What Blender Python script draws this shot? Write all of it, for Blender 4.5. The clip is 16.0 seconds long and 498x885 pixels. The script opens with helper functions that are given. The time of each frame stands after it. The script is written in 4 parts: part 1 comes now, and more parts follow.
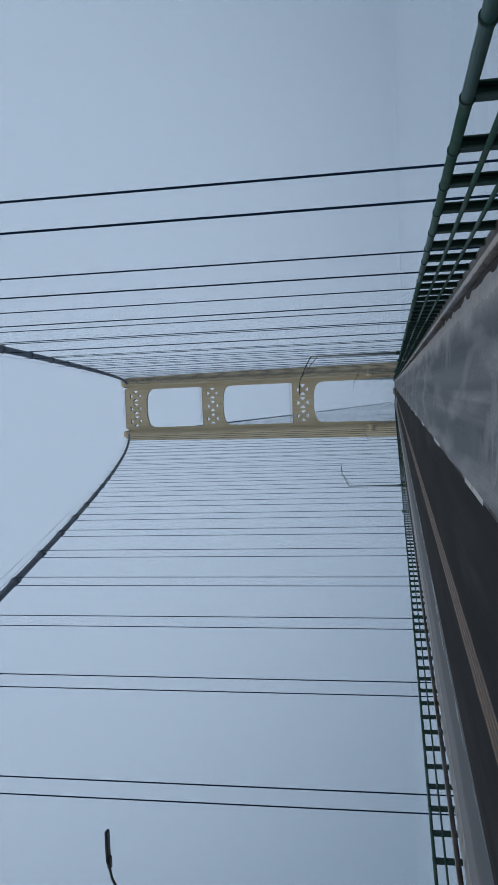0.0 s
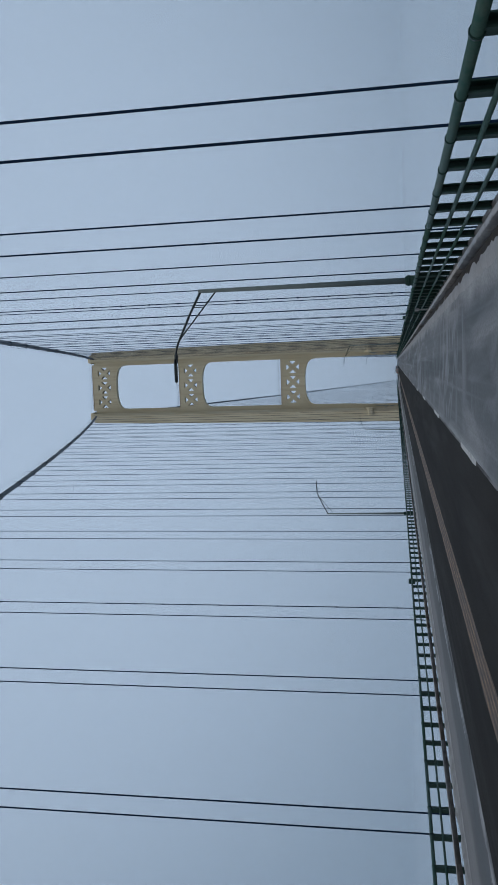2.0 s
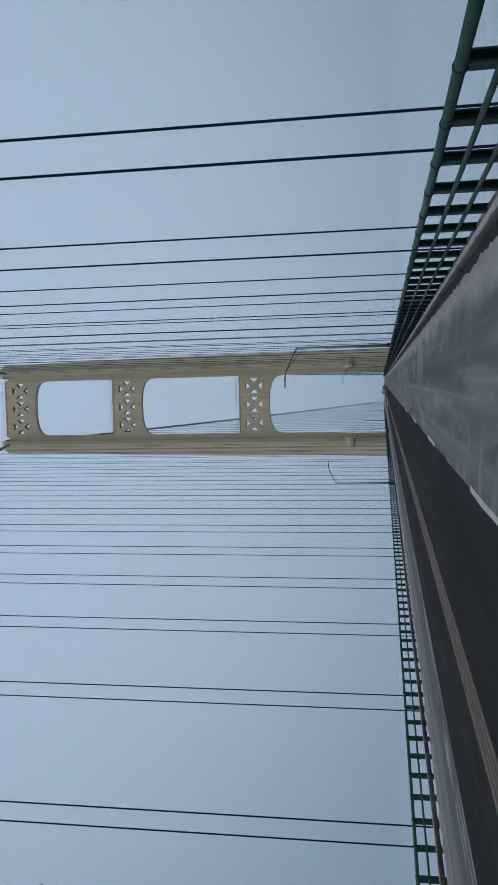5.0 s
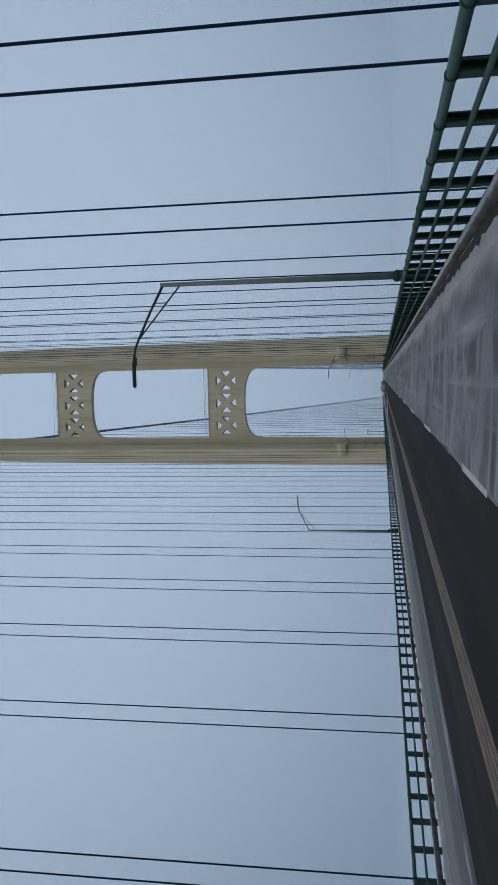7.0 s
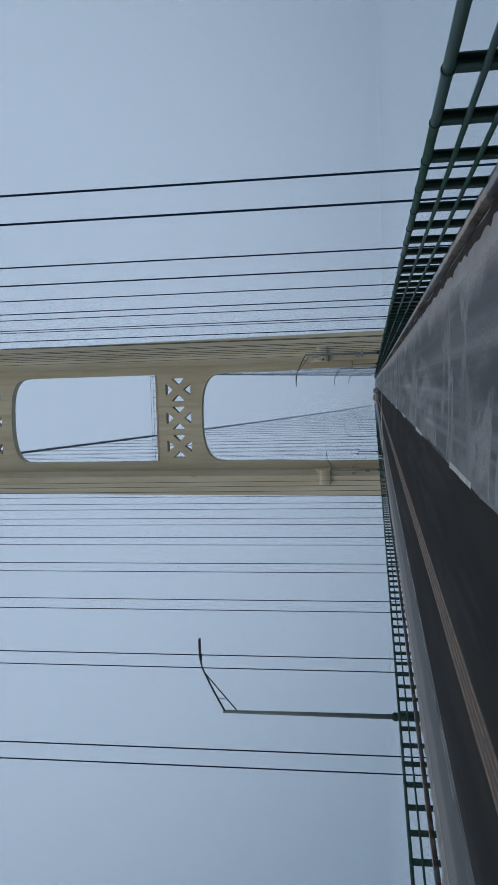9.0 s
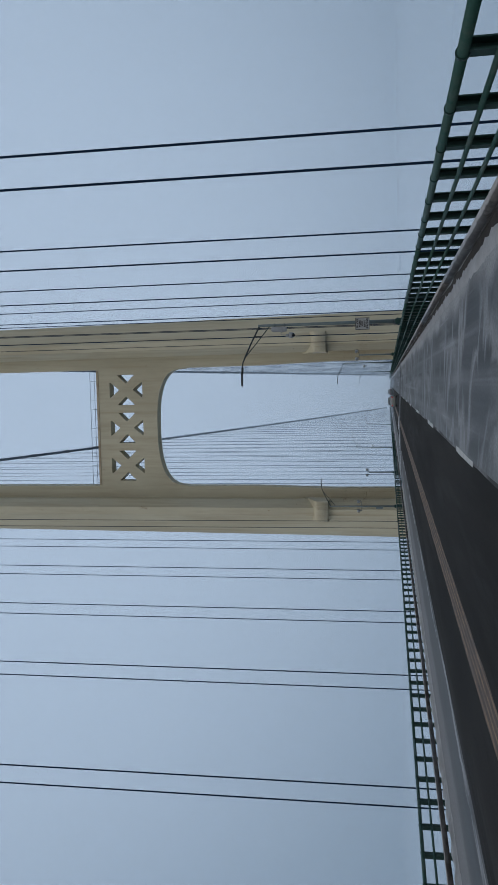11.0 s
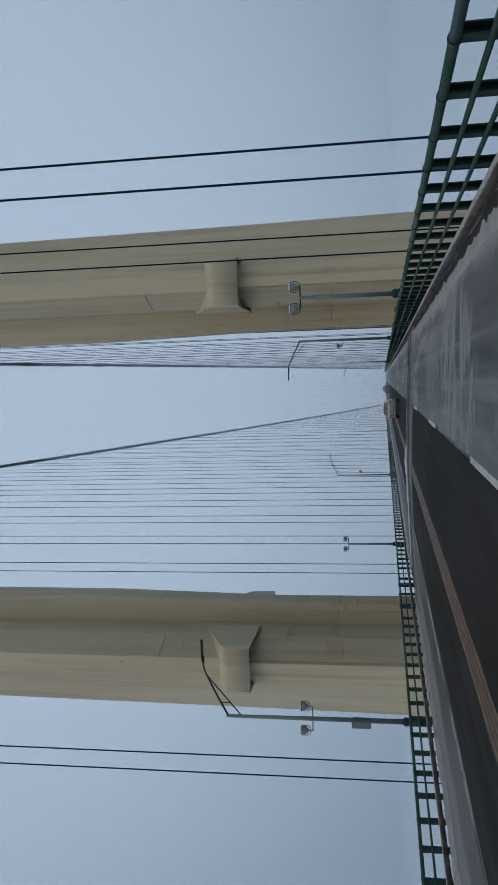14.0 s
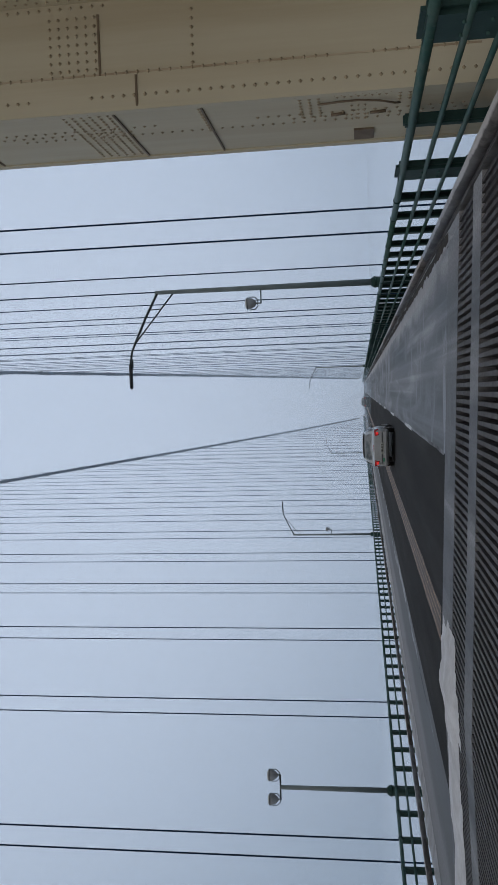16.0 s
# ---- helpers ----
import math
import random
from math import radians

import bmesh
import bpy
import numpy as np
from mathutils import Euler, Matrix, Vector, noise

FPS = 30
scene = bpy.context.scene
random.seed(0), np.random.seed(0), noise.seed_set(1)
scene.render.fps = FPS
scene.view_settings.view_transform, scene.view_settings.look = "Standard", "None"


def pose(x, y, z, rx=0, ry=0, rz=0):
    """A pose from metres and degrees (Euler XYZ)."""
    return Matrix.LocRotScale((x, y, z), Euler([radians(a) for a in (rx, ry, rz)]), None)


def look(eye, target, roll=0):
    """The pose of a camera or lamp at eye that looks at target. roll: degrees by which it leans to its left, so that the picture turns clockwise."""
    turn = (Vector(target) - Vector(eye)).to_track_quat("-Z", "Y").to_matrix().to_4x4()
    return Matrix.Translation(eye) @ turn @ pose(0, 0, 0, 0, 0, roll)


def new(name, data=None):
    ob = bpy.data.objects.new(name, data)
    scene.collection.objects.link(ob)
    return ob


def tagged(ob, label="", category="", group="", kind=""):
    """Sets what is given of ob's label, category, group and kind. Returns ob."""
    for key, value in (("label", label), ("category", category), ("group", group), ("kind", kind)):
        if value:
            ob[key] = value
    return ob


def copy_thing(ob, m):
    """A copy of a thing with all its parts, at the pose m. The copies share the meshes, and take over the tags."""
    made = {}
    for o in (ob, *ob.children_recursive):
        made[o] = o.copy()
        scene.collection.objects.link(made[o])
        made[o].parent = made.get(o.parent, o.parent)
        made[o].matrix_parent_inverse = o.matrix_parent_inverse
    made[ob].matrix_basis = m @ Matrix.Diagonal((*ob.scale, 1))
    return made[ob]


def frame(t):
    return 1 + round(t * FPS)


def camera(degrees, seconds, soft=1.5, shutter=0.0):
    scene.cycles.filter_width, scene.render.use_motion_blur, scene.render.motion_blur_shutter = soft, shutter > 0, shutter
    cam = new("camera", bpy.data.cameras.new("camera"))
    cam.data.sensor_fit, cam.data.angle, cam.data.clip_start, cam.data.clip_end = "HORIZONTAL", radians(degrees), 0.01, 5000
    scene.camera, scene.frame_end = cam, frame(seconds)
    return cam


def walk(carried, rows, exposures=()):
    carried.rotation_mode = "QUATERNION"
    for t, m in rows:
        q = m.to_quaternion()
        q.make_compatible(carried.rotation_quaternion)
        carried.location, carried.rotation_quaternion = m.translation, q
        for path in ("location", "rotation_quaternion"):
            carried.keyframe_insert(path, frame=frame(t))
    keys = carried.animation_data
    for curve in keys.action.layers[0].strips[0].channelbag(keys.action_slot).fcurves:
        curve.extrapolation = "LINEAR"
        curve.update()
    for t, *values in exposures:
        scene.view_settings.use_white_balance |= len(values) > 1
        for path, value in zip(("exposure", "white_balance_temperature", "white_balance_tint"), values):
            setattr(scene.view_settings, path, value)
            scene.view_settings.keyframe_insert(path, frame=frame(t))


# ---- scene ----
cam = camera(33.53, 16.0)
PATH = [
    (0, (5.892, -0.011, 1.403), (5.257, 9.818, 3.133), -91.68),
    (0.5, (5.881, 10.003, 1.403), (5.295, 19.841, 3.097), -91.77),
    (1, (5.818, 20.049, 1.398), (5.032, 29.876, 3.074), -91.44),
    (1.5, (5.772, 30.112, 1.393), (4.886, 39.924, 3.107), -91.26),
    (2, (5.74, 40.177, 1.388), (4.829, 49.979, 3.147), -91.08),
    (2.5, (5.712, 50.293, 1.382), (4.822, 60.102, 3.112), -91.01),
    (3, (5.71, 60.343, 1.388), (5.044, 70.172, 3.102), -90.97),
    (3.5, (5.712, 70.425, 1.393), (5.044, 80.266, 3.039), -90.85),
    (4, (5.708, 80.535, 1.398), (4.947, 90.374, 3.013), -90.83),
    (4.2, (5.701, 84.619, 1.395), (4.987, 94.462, 3.010), -90.82),
    (6.3, (5.575, 127.12, 1.392), (4.819, 136.968, 2.956), -90.43),
    (6.5, (5.56, 131.15, 1.387), (4.735, 140.994, 2.940), -90.43),
    (7, (5.48, 141.341, 1.391), (4.709, 151.185, 2.973), -90.50),
    (7.5, (5.47, 151.345, 1.39), (4.882, 161.211, 2.913), -90.67),
    (8, (5.461, 161.175, 1.388), (4.836, 171.046, 2.858), -90.98),
    (8.5, (5.461, 171.314, 1.412), (4.845, 181.184, 2.896), -90.89),
    (9, (5.461, 181.372, 1.438), (4.780, 191.237, 2.931), -91.00),
    (9.2, (5.437, 185.318, 1.43), (4.746, 195.176, 2.960), -90.95),
    (11.3, (5.252, 226.811, 1.423), (4.569, 236.646, 3.094), -90.67),
    (11.5, (5.242, 230.697, 1.419), (4.531, 240.534, 3.068), -90.78),
    (12, (5.23, 240.829, 1.433), (4.522, 250.671, 3.052), -90.74),
    (12.5, (5.172, 250.716, 1.431), (4.459, 260.556, 3.064), -91.01),
    (13, (5.159, 260.57, 1.431), (4.461, 270.424, 2.983), -91.21),
    (13.5, (5.192, 270.674, 1.42), (4.492, 280.529, 2.971), -91.11),
    (14, (5.245, 280.71, 1.412), (4.513, 290.552, 3.025), -91.08),
    (14.5, (5.191, 290.541, 1.433), (4.485, 300.390, 3.014), -91.04),
    (15, (5.177, 300.406, 1.431), (4.441, 310.257, 2.986), -90.84),
    (15.5, (5.158, 310.974, 1.428), (4.359, 320.831, 2.915), -91.10),
    (16, (5.023, 321.313, 1.422), (4.420, 331.202, 2.779), -91.42),
]
walk(cam, [(t, look(eye, target, roll)) for t, eye, target, roll in PATH], [(0, 0.0, 6500, 10), (9.0, 0.02, 6500, 10), (12.0, 0.06, 6580, 10), (14.0, 0.05, 6680, 10), (15.0, 0.17, 6780, 11), (15.5, 0.29, 6850, 13), (16, 0.3, 6950, 15)])

# ---- light: an overcast sky, with a veiled sun behind and thin bright cloud ahead ----
SUN_ELEVATION, SUN_TURN = radians(48), radians(200)      # the veiled sun, high behind the road
GLOW_UP, GLOW_TURN = radians(34), radians(-1)             # where the cloud is thinnest and brightest
world = bpy.data.worlds.new("overcast")
scene.world = world
world.use_nodes = True
wn, wl = world.node_tree.nodes, world.node_tree.links
wn.clear()
w_out = wn.new("ShaderNodeOutputWorld")
w_bg = wn.new("ShaderNodeBackground")
w_sky = wn.new("ShaderNodeTexSky")
w_sky.sky_type, w_sky.sun_disc = "NISHITA", False
w_sky.sun_elevation, w_sky.sun_rotation = SUN_ELEVATION, SUN_TURN
w_sky.air_density, w_sky.dust_density = 1.0, 6.0
w_co = wn.new("ShaderNodeTexCoord")
w_dot = wn.new("ShaderNodeVectorMath")
w_dot.operation = "DOT_PRODUCT"
w_dot.inputs[1].default_value = (-math.sin(GLOW_TURN) * math.cos(GLOW_UP), math.cos(GLOW_TURN) * math.cos(GLOW_UP), math.sin(GLOW_UP))
w_ramp = wn.new("ShaderNodeValToRGB")
w_ramp.color_ramp.interpolation = "EASE"
w_ramp.color_ramp.elements[0].position, w_ramp.color_ramp.elements[0].color = 0.632, (0.155, 0.21, 0.278, 1)
w_ramp.color_ramp.elements[1].position, w_ramp.color_ramp.elements[1].color = 1.0, (0.545, 0.67, 0.843, 1)
low = w_ramp.color_ramp.elements.new(0.0)
low.color = (0.352, 0.356, 0.358, 1)
side = w_ramp.color_ramp.elements.new(0.38)
side.color = (0.34, 0.353, 0.368, 1)
w_scale = wn.new("ShaderNodeVectorMath")
w_scale.operation = "SCALE"
w_scale.inputs["Scale"].default_value = 0.08
w_mix = wn.new("ShaderNodeMix")
w_mix.data_type = "RGBA"
w_mix.inputs["Factor"].default_value = 0.985
wl.new(w_co.outputs["Generated"], w_dot.inputs[0])
wl.new(w_dot.outputs["Value"], w_ramp.inputs["Fac"])
wl.new(w_sky.outputs["Color"], w_scale.inputs[0])
wl.new(w_scale.outputs["Vector"], w_mix.inputs["A"])
wl.new(w_ramp.outputs["Color"], w_mix.inputs["B"])
wl.new(w_mix.outputs["Result"], w_bg.inputs["Color"])
wl.new(w_bg.outputs["Background"], w_out.inputs["Surface"])
w_bg.inputs["Strength"].default_value = 1.0

sun = bpy.data.lights.new("sun", "SUN")
sun.energy, sun.angle, sun.color = 0.4, radians(60), (1.0, 0.97, 0.93)
new("sun", sun).matrix_world = look((0, 0, 0), (-math.sin(SUN_TURN), -math.cos(SUN_TURN), -math.tan(SUN_ELEVATION)))


# ---- materials ----
def material(name, base, rough=0.6, metal=0.0, spec=0.5, other=None, scale=2.0, mix=(0.4, 0.65), stretch=(1, 1, 1), fine=40.0, grain=0.12, bump=0.15, gloss_var=0.1, coat=0.0):
    """A procedural surface: a base colour, blotches of another, fine grain, relief, and gloss that varies."""
    m = bpy.data.materials.new(name)
    m.use_nodes = True
    n, l = m.node_tree.nodes, m.node_tree.links
    b = n["Principled BSDF"]
    co = n.new("ShaderNodeTexCoord")
    mp = n.new("ShaderNodeMapping")
    mp.inputs["Scale"].default_value = stretch
    l.new(co.outputs["Object"], mp.inputs["Vector"])
    big = n.new("ShaderNodeTexNoise")
    big.inputs["Scale"].default_value, big.inputs["Detail"].default_value, big.inputs["Roughness"].default_value = scale, 6, 0.6
    l.new(mp.outputs["Vector"], big.inputs["Vector"])
    small = n.new("ShaderNodeTexNoise")
    small.inputs["Scale"].default_value, small.inputs["Detail"].default_value = fine, 3
    l.new(mp.outputs["Vector"], small.inputs["Vector"])
    ramp = n.new("ShaderNodeValToRGB")
    ramp.color_ramp.elements[0].position, ramp.color_ramp.elements[1].position = mix
    ramp.color_ramp.elements[0].color = (*base, 1)
    ramp.color_ramp.elements[1].color = (*(other or [c * 0.8 for c in base]), 1)
    l.new(big.outputs["Fac"], ramp.inputs["Fac"])
    span = n.new("ShaderNodeMapRange")
    span.inputs["To Min"].default_value, span.inputs["To Max"].default_value = 1 - grain, 1 + grain
    l.new(small.outputs["Fac"], span.inputs["Value"])
    mul = n.new("ShaderNodeVectorMath")
    mul.operation = "SCALE"
    l.new(ramp.outputs["Color"], mul.inputs[0])
    l.new(span.outputs["Result"], mul.inputs["Scale"])
    l.new(mul.outputs["Vector"], b.inputs["Base Color"])
    rr = n.new("ShaderNodeMapRange")
    rr.inputs["To Min"].default_value, rr.inputs["To Max"].default_value = max(0.03, rough - gloss_var), min(1, rough + gloss_var)
    l.new(big.outputs["Fac"], rr.inputs["Value"])
    l.new(rr.outputs["Result"], b.inputs["Roughness"])
    b.inputs["Metallic"].default_value = metal
    b.inputs["Specular IOR Level"].default_value = spec
    b.inputs["Coat Weight"].default_value = coat
    if bump:
        bp = n.new("ShaderNodeBump")
        bp.inputs["Strength"].default_value, bp.inputs["Distance"].default_value = bump, 0.02
        l.new(small.outputs["Fac"], bp.inputs["Height"])
        l.new(bp.outputs["Normal"], b.inputs["Normal"])
    return m


IVORY = material("ivory tower paint", (0.56, 0.53, 0.41), 0.65, other=(0.485, 0.452, 0.34), scale=0.25, stretch=(1, 1, 0.25), fine=3, grain=0.05, bump=0.05)


def weather(m, colour, share, lo, hi, scale, stretch):
    """Stains of another colour laid over a material, where a stretched noise is high."""
    n, l = m.node_tree.nodes, m.node_tree.links
    b = n["Principled BSDF"]
    under = b.inputs["Base Color"].links[0].from_socket
    co, mp, tx, mr, mix = n.new("ShaderNodeTexCoord"), n.new("ShaderNodeMapping"), n.new("ShaderNodeTexNoise"), n.new("ShaderNodeMapRange"), n.new("ShaderNodeMix")
    mp.inputs["Scale"].default_value = stretch
    tx.inputs["Scale"].default_value, tx.inputs["Detail"].default_value, tx.inputs["Roughness"].default_value = scale, 8, 0.65
    for key, val in (("From Min", lo), ("From Max", hi), ("To Min", 0.0), ("To Max", share)):
        mr.inputs[key].default_value = val
    mix.data_type = "RGBA"
    mix.inputs["B"].default_value = (*colour, 1)
    l.new(co.outputs["Object"], mp.inputs["Vector"])
    l.new(mp.outputs["Vector"], tx.inputs["Vector"])
    l.new(tx.outputs["Fac"], mr.inputs["Value"])
    l.new(mr.outputs["Result"], mix.inputs["Factor"])
    l.new(under, mix.inputs["A"])
    l.new(mix.outputs["Result"], b.inputs["Base Color"])


weather(IVORY, (0.37, 0.30, 0.195), 0.5, 0.46, 0.70, 1.4, (1.2, 1.2, 0.06))
weather(IVORY, (0.22, 0.13, 0.06), 0.7, 0.66, 0.76, 0.9, (1, 1, 0.7))
SEAM_DARK = material("dark plate edge", (0.16, 0.12, 0.08), 0.7, scale=4)
IVORY_DARK = material("weathered ivory paint", (0.48, 0.415, 0.31), 0.6, other=(0.32, 0.25, 0.17), scale=1.5, fine=12, bump=0.1)
RIVET = material("rivet paint", (0.37, 0.31, 0.215), 0.6, scale=3)
GREEN = material("dark green rail paint", (0.013, 0.044, 0.042), 0.55, spec=0.25, other=(0.024, 0.062, 0.057), scale=4, fine=60, bump=0.12)
GREEN_PIPE = material("weathered green pipe paint", (0.024, 0.082, 0.072), 0.55, spec=0.2, other=(0.05, 0.10, 0.088), scale=5, fine=70, bump=0.1)
POLE = material("grey-green galvanised pole", (0.15, 0.20, 0.22), 0.6, 0.0, other=(0.115, 0.16, 0.175), scale=3, fine=50)
DARK_POLE = material("dark painted steel arm", (0.035, 0.05, 0.06), 0.5, 0.2, scale=5)
ROPE = material("black wire rope", (0.008, 0.024, 0.058), 0.8, spec=0.08, scale=30, fine=120, bump=0.4)
CABLE = material("wrapped main cable", (0.115, 0.145, 0.185), 0.6, other=(0.08, 0.10, 0.135), scale=1.0, fine=20)
TUBE = material("rusty guard tube", (0.047, 0.044, 0.043), 0.7, spec=0.2, other=(0.10, 0.10, 0.102), scale=1.2, mix=(0.42, 0.62), fine=30, grain=0.2, bump=0.3)


def pale_topped(m, colour, lo, hi, ragged):
    """A pale top painted on as highlight and salt crust, with a ragged lower edge."""
    n, l = m.node_tree.nodes, m.node_tree.links
    b = n["Principled BSDF"]
    under = b.inputs["Base Color"].links[0].from_socket
    co, xyz, tx, mul, add, mr, mix = (n.new("ShaderNode" + k) for k in ("TexCoord", "SeparateXYZ", "TexNoise", "Math", "Math", "MapRange", "Mix"))
    tx.inputs["Scale"].default_value, tx.inputs["Detail"].default_value = 3.0, 6
    mul.operation, mul.inputs[1].default_value = "MULTIPLY", ragged
    for key, val in (("From Min", lo), ("From Max", hi), ("To Min", 0.0), ("To Max", 0.9)):
        mr.inputs[key].default_value = val
    mix.data_type = "RGBA"
    mix.inputs["B"].default_value = (*colour, 1)
    l.new(co.outputs["Object"], xyz.inputs[0])
    l.new(co.outputs["Object"], tx.inputs["Vector"])
    l.new(tx.outputs["Fac"], mul.inputs[0])
    l.new(mul.outputs[0], add.inputs[0])
    l.new(xyz.outputs["Z"], add.inputs[1])
    l.new(add.outputs[0], mr.inputs["Value"])
    l.new(mr.outputs["Result"], mix.inputs["Factor"])
    l.new(under, mix.inputs["A"])
    l.new(mix.outputs["Result"], b.inputs["Base Color"])


# dark tube with its top highlight painted in, mixed with salt
pale_topped(TUBE, (0.42, 0.43, 0.445), 0.203, 0.218, 0.04)
CURB = material("wet curb steel", (0.058, 0.052, 0.048), 0.6, other=(0.14, 0.138, 0.136), scale=1.8, fine=25, grain=0.2, bump=0.3)


def road_material(name, wet, pale, edge, cover, drift, rough=0.55):
    """Asphalt with smeared blown snow, drifting snow snakes, and a dirty snow band that thins out from the road's edge.
    edge: where the band is full and where it ends; cover: pale share in the open lane; drift: strength of the snakes."""
    m = bpy.data.materials.new(name)
    m.use_nodes = True
    n, l = m.node_tree.nodes, m.node_tree.links
    b = n["Principled BSDF"]
    co = n.new("ShaderNodeTexCoord")

    def noise_at(scale, stretch, detail=5, warp=0.0):
        mp = n.new("ShaderNodeMapping")
        mp.inputs["Scale"].default_value = stretch
        l.new(co.outputs["Object"], mp.inputs["Vector"])
        tx = n.new("ShaderNodeTexNoise")
        tx.inputs["Scale"].default_value, tx.inputs["Detail"].default_value, tx.inputs["Distortion"].default_value = scale, detail, warp
        l.new(mp.outputs["Vector"], tx.inputs["Vector"])
        return tx.outputs["Fac"]

    def span(v, a, b2, lo, hi):
        mr = n.new("ShaderNodeMapRange")
        mr.interpolation_type = "SMOOTHSTEP"
        for key, val in (("From Min", a), ("From Max", b2), ("To Min", lo), ("To Max", hi)):
            mr.inputs[key].default_value = val
        l.new(v, mr.inputs["Value"])
        return mr.outputs["Result"]

    def op(kind, a, b2):
        mt = n.new("ShaderNodeMath")
        mt.operation = kind
        for sock, v in zip(mt.inputs, (a, b2)):
            if isinstance(v, (int, float)):
                sock.default_value = v
            else:
                l.new(v, sock)
        return mt.outputs[0]

    sep = n.new("ShaderNodeSeparateXYZ")
    l.new(co.outputs["Object"], sep.inputs[0])
    ax = op("ABSOLUTE", sep.outputs["X"], 0)
    smear = span(noise_at(0.8, (1.1, 0.16, 1), 5, 0.5), 0.46, 0.66, 0.0, cover)
    track = op("ADD", span(noise_at(0.9, (1.5, 0.02, 1), 3), 0.40, 0.70, 0.0, cover * 0.6), span(noise_at(0.37, (9.0, 0.06, 1), 3, 0.3), 0.50, 0.78, 0.0, cover * 0.9))
    snake = span(noise_at(0.5, (0.45, 0.8, 1), 5, 0.9), 0.44, 0.51, 0.0, 1.0)
    snake = op("MULTIPLY", snake, span(noise_at(0.5, (0.45, 0.8, 1), 5, 0.9), 0.51, 0.62, 1.0, 0.0))
    snake = op("MULTIPLY", op("MULTIPLY", snake, span(noise_at(0.12, (1, 0.7, 1), 2), 0.42, 0.6, 0.0, drift)), 1.0)
    ragged = op("ADD", ax, op("MULTIPLY", op("SUBTRACT", noise_at(0.6, (1, 0.5, 1), 5), 0.5), 1.1))
    band = span(ragged, edge[1], edge[0], 0.0, 0.95)
    amount = op("MAXIMUM", op("MAXIMUM", op("ADD", smear, track), snake), band)
    fine = noise_at(22, (1, 0.6, 1), 4)
    grit = span(fine, 0.3, 0.7, 0.86, 1.14)
    mix = n.new("ShaderNodeMix")
    mix.data_type = "RGBA"
    mix.clamp_factor = True
    l.new(amount, mix.inputs["Factor"])
    mix.inputs["A"].default_value, mix.inputs["B"].default_value = (*wet, 1), (*pale, 1)
    mul = n.new("ShaderNodeVectorMath")
    mul.operation = "SCALE"
    l.new(mix.outputs["Result"], mul.inputs[0])
    l.new(grit, mul.inputs["Scale"])
    l.new(mul.outputs["Vector"], b.inputs["Base Color"])
    l.new(span(amount, 0.0, 0.8, rough, 0.85), b.inputs["Roughness"])
    b.inputs["Specular IOR Level"].default_value = 0.3
    bp = n.new("ShaderNodeBump")
    bp.inputs["Strength"].default_value, bp.inputs["Distance"].default_value = 0.12, 0.02
    l.new(op("ADD", fine, op("MULTIPLY", amount, 0.6)), bp.inputs["Height"])
    l.new(bp.outputs["Normal"], b.inputs["Normal"])
    return m


SLUSH_LANE = road_material("wet asphalt with blown snow", (0.034, 0.039, 0.046), (0.42, 0.44, 0.47), (7.45, 6.7), 0.38, 0.6, 0.55)
FAR_LANE = road_material("snow-dusted asphalt", (0.036, 0.039, 0.042), (0.215, 0.222, 0.236), (5.6, 4.4), 0.25, 0.3, 0.55)
GRATING = material("steel grid deck", (0.017, 0.0165, 0.0155), 0.85, 0.0, spec=0.08, other=(0.034, 0.033, 0.032), scale=0.4, stretch=(2, 0.2, 1), fine=30, grain=0.25, bump=0.5)
CONCRETE = road_material("damp concrete header", (0.05, 0.053, 0.058), (0.36, 0.375, 0.40), (7.6, 6.5), 0.3, 0.2, 0.6)
SNOW = material("packed snow", (0.50, 0.515, 0.54), 0.7, other=(0.36, 0.36, 0.37), scale=2.0, fine=25, grain=0.1, bump=0.4)
SLUSH = material("dirty slush", (0.52, 0.535, 0.56), 0.85, spec=0.2, other=(0.38, 0.385, 0.40), scale=1.3, mix=(0.3, 0.85), fine=20, grain=0.2, bump=0.5)
GUTTER = material("wet rusty gutter", (0.036, 0.029, 0.025), 0.75, spec=0.15, other=(0.075, 0.063, 0.055), scale=1.6, mix=(0.45, 0.75), fine=22, grain=0.2, bump=0.4)
SEAM = material("salt-dusted seam", (0.22, 0.225, 0.235), 0.8, spec=0.2, other=(0.05, 0.05, 0.052), scale=0.7, mix=(0.42, 0.62), stretch=(1, 0.5, 1), fine=20)
SMEAR = material("smeared dirty snow", (0.36, 0.37, 0.39), 0.8, spec=0.2, other=(0.075, 0.079, 0.084), scale=0.9, mix=(0.40, 0.60), stretch=(1.6, 0.3, 1), fine=16, grain=0.15, bump=0.2)
SWEPT = material("swept wet snow", (0.62, 0.635, 0.66), 0.8, spec=0.2, other=(0.42, 0.425, 0.44), scale=1.6, mix=(0.35, 0.75), fine=18, grain=0.12, bump=0.5)
WHITE_LINE = material("white lane paint", (0.50, 0.51, 0.51), 0.55, other=(0.30, 0.30, 0.30), scale=3, mix=(0.5, 0.7), fine=30, grain=0.15)
YELLOW_LINE = material("worn ochre line paint", (0.235, 0.125, 0.04), 0.6, other=(0.095, 0.05, 0.022), scale=2.5, mix=(0.38, 0.62), stretch=(3, 0.6, 1), fine=25, grain=0.25)
LINE_BASE = material("brown worn line bed", (0.075, 0.038, 0.016), 0.65, other=(0.038, 0.024, 0.015), scale=3.5, mix=(0.4, 0.65), stretch=(2, 0.5, 1), fine=30, grain=0.3)
GAP_SHADE = material("near-black gap shade", (0.006, 0.006, 0.007), 0.6, scale=4)
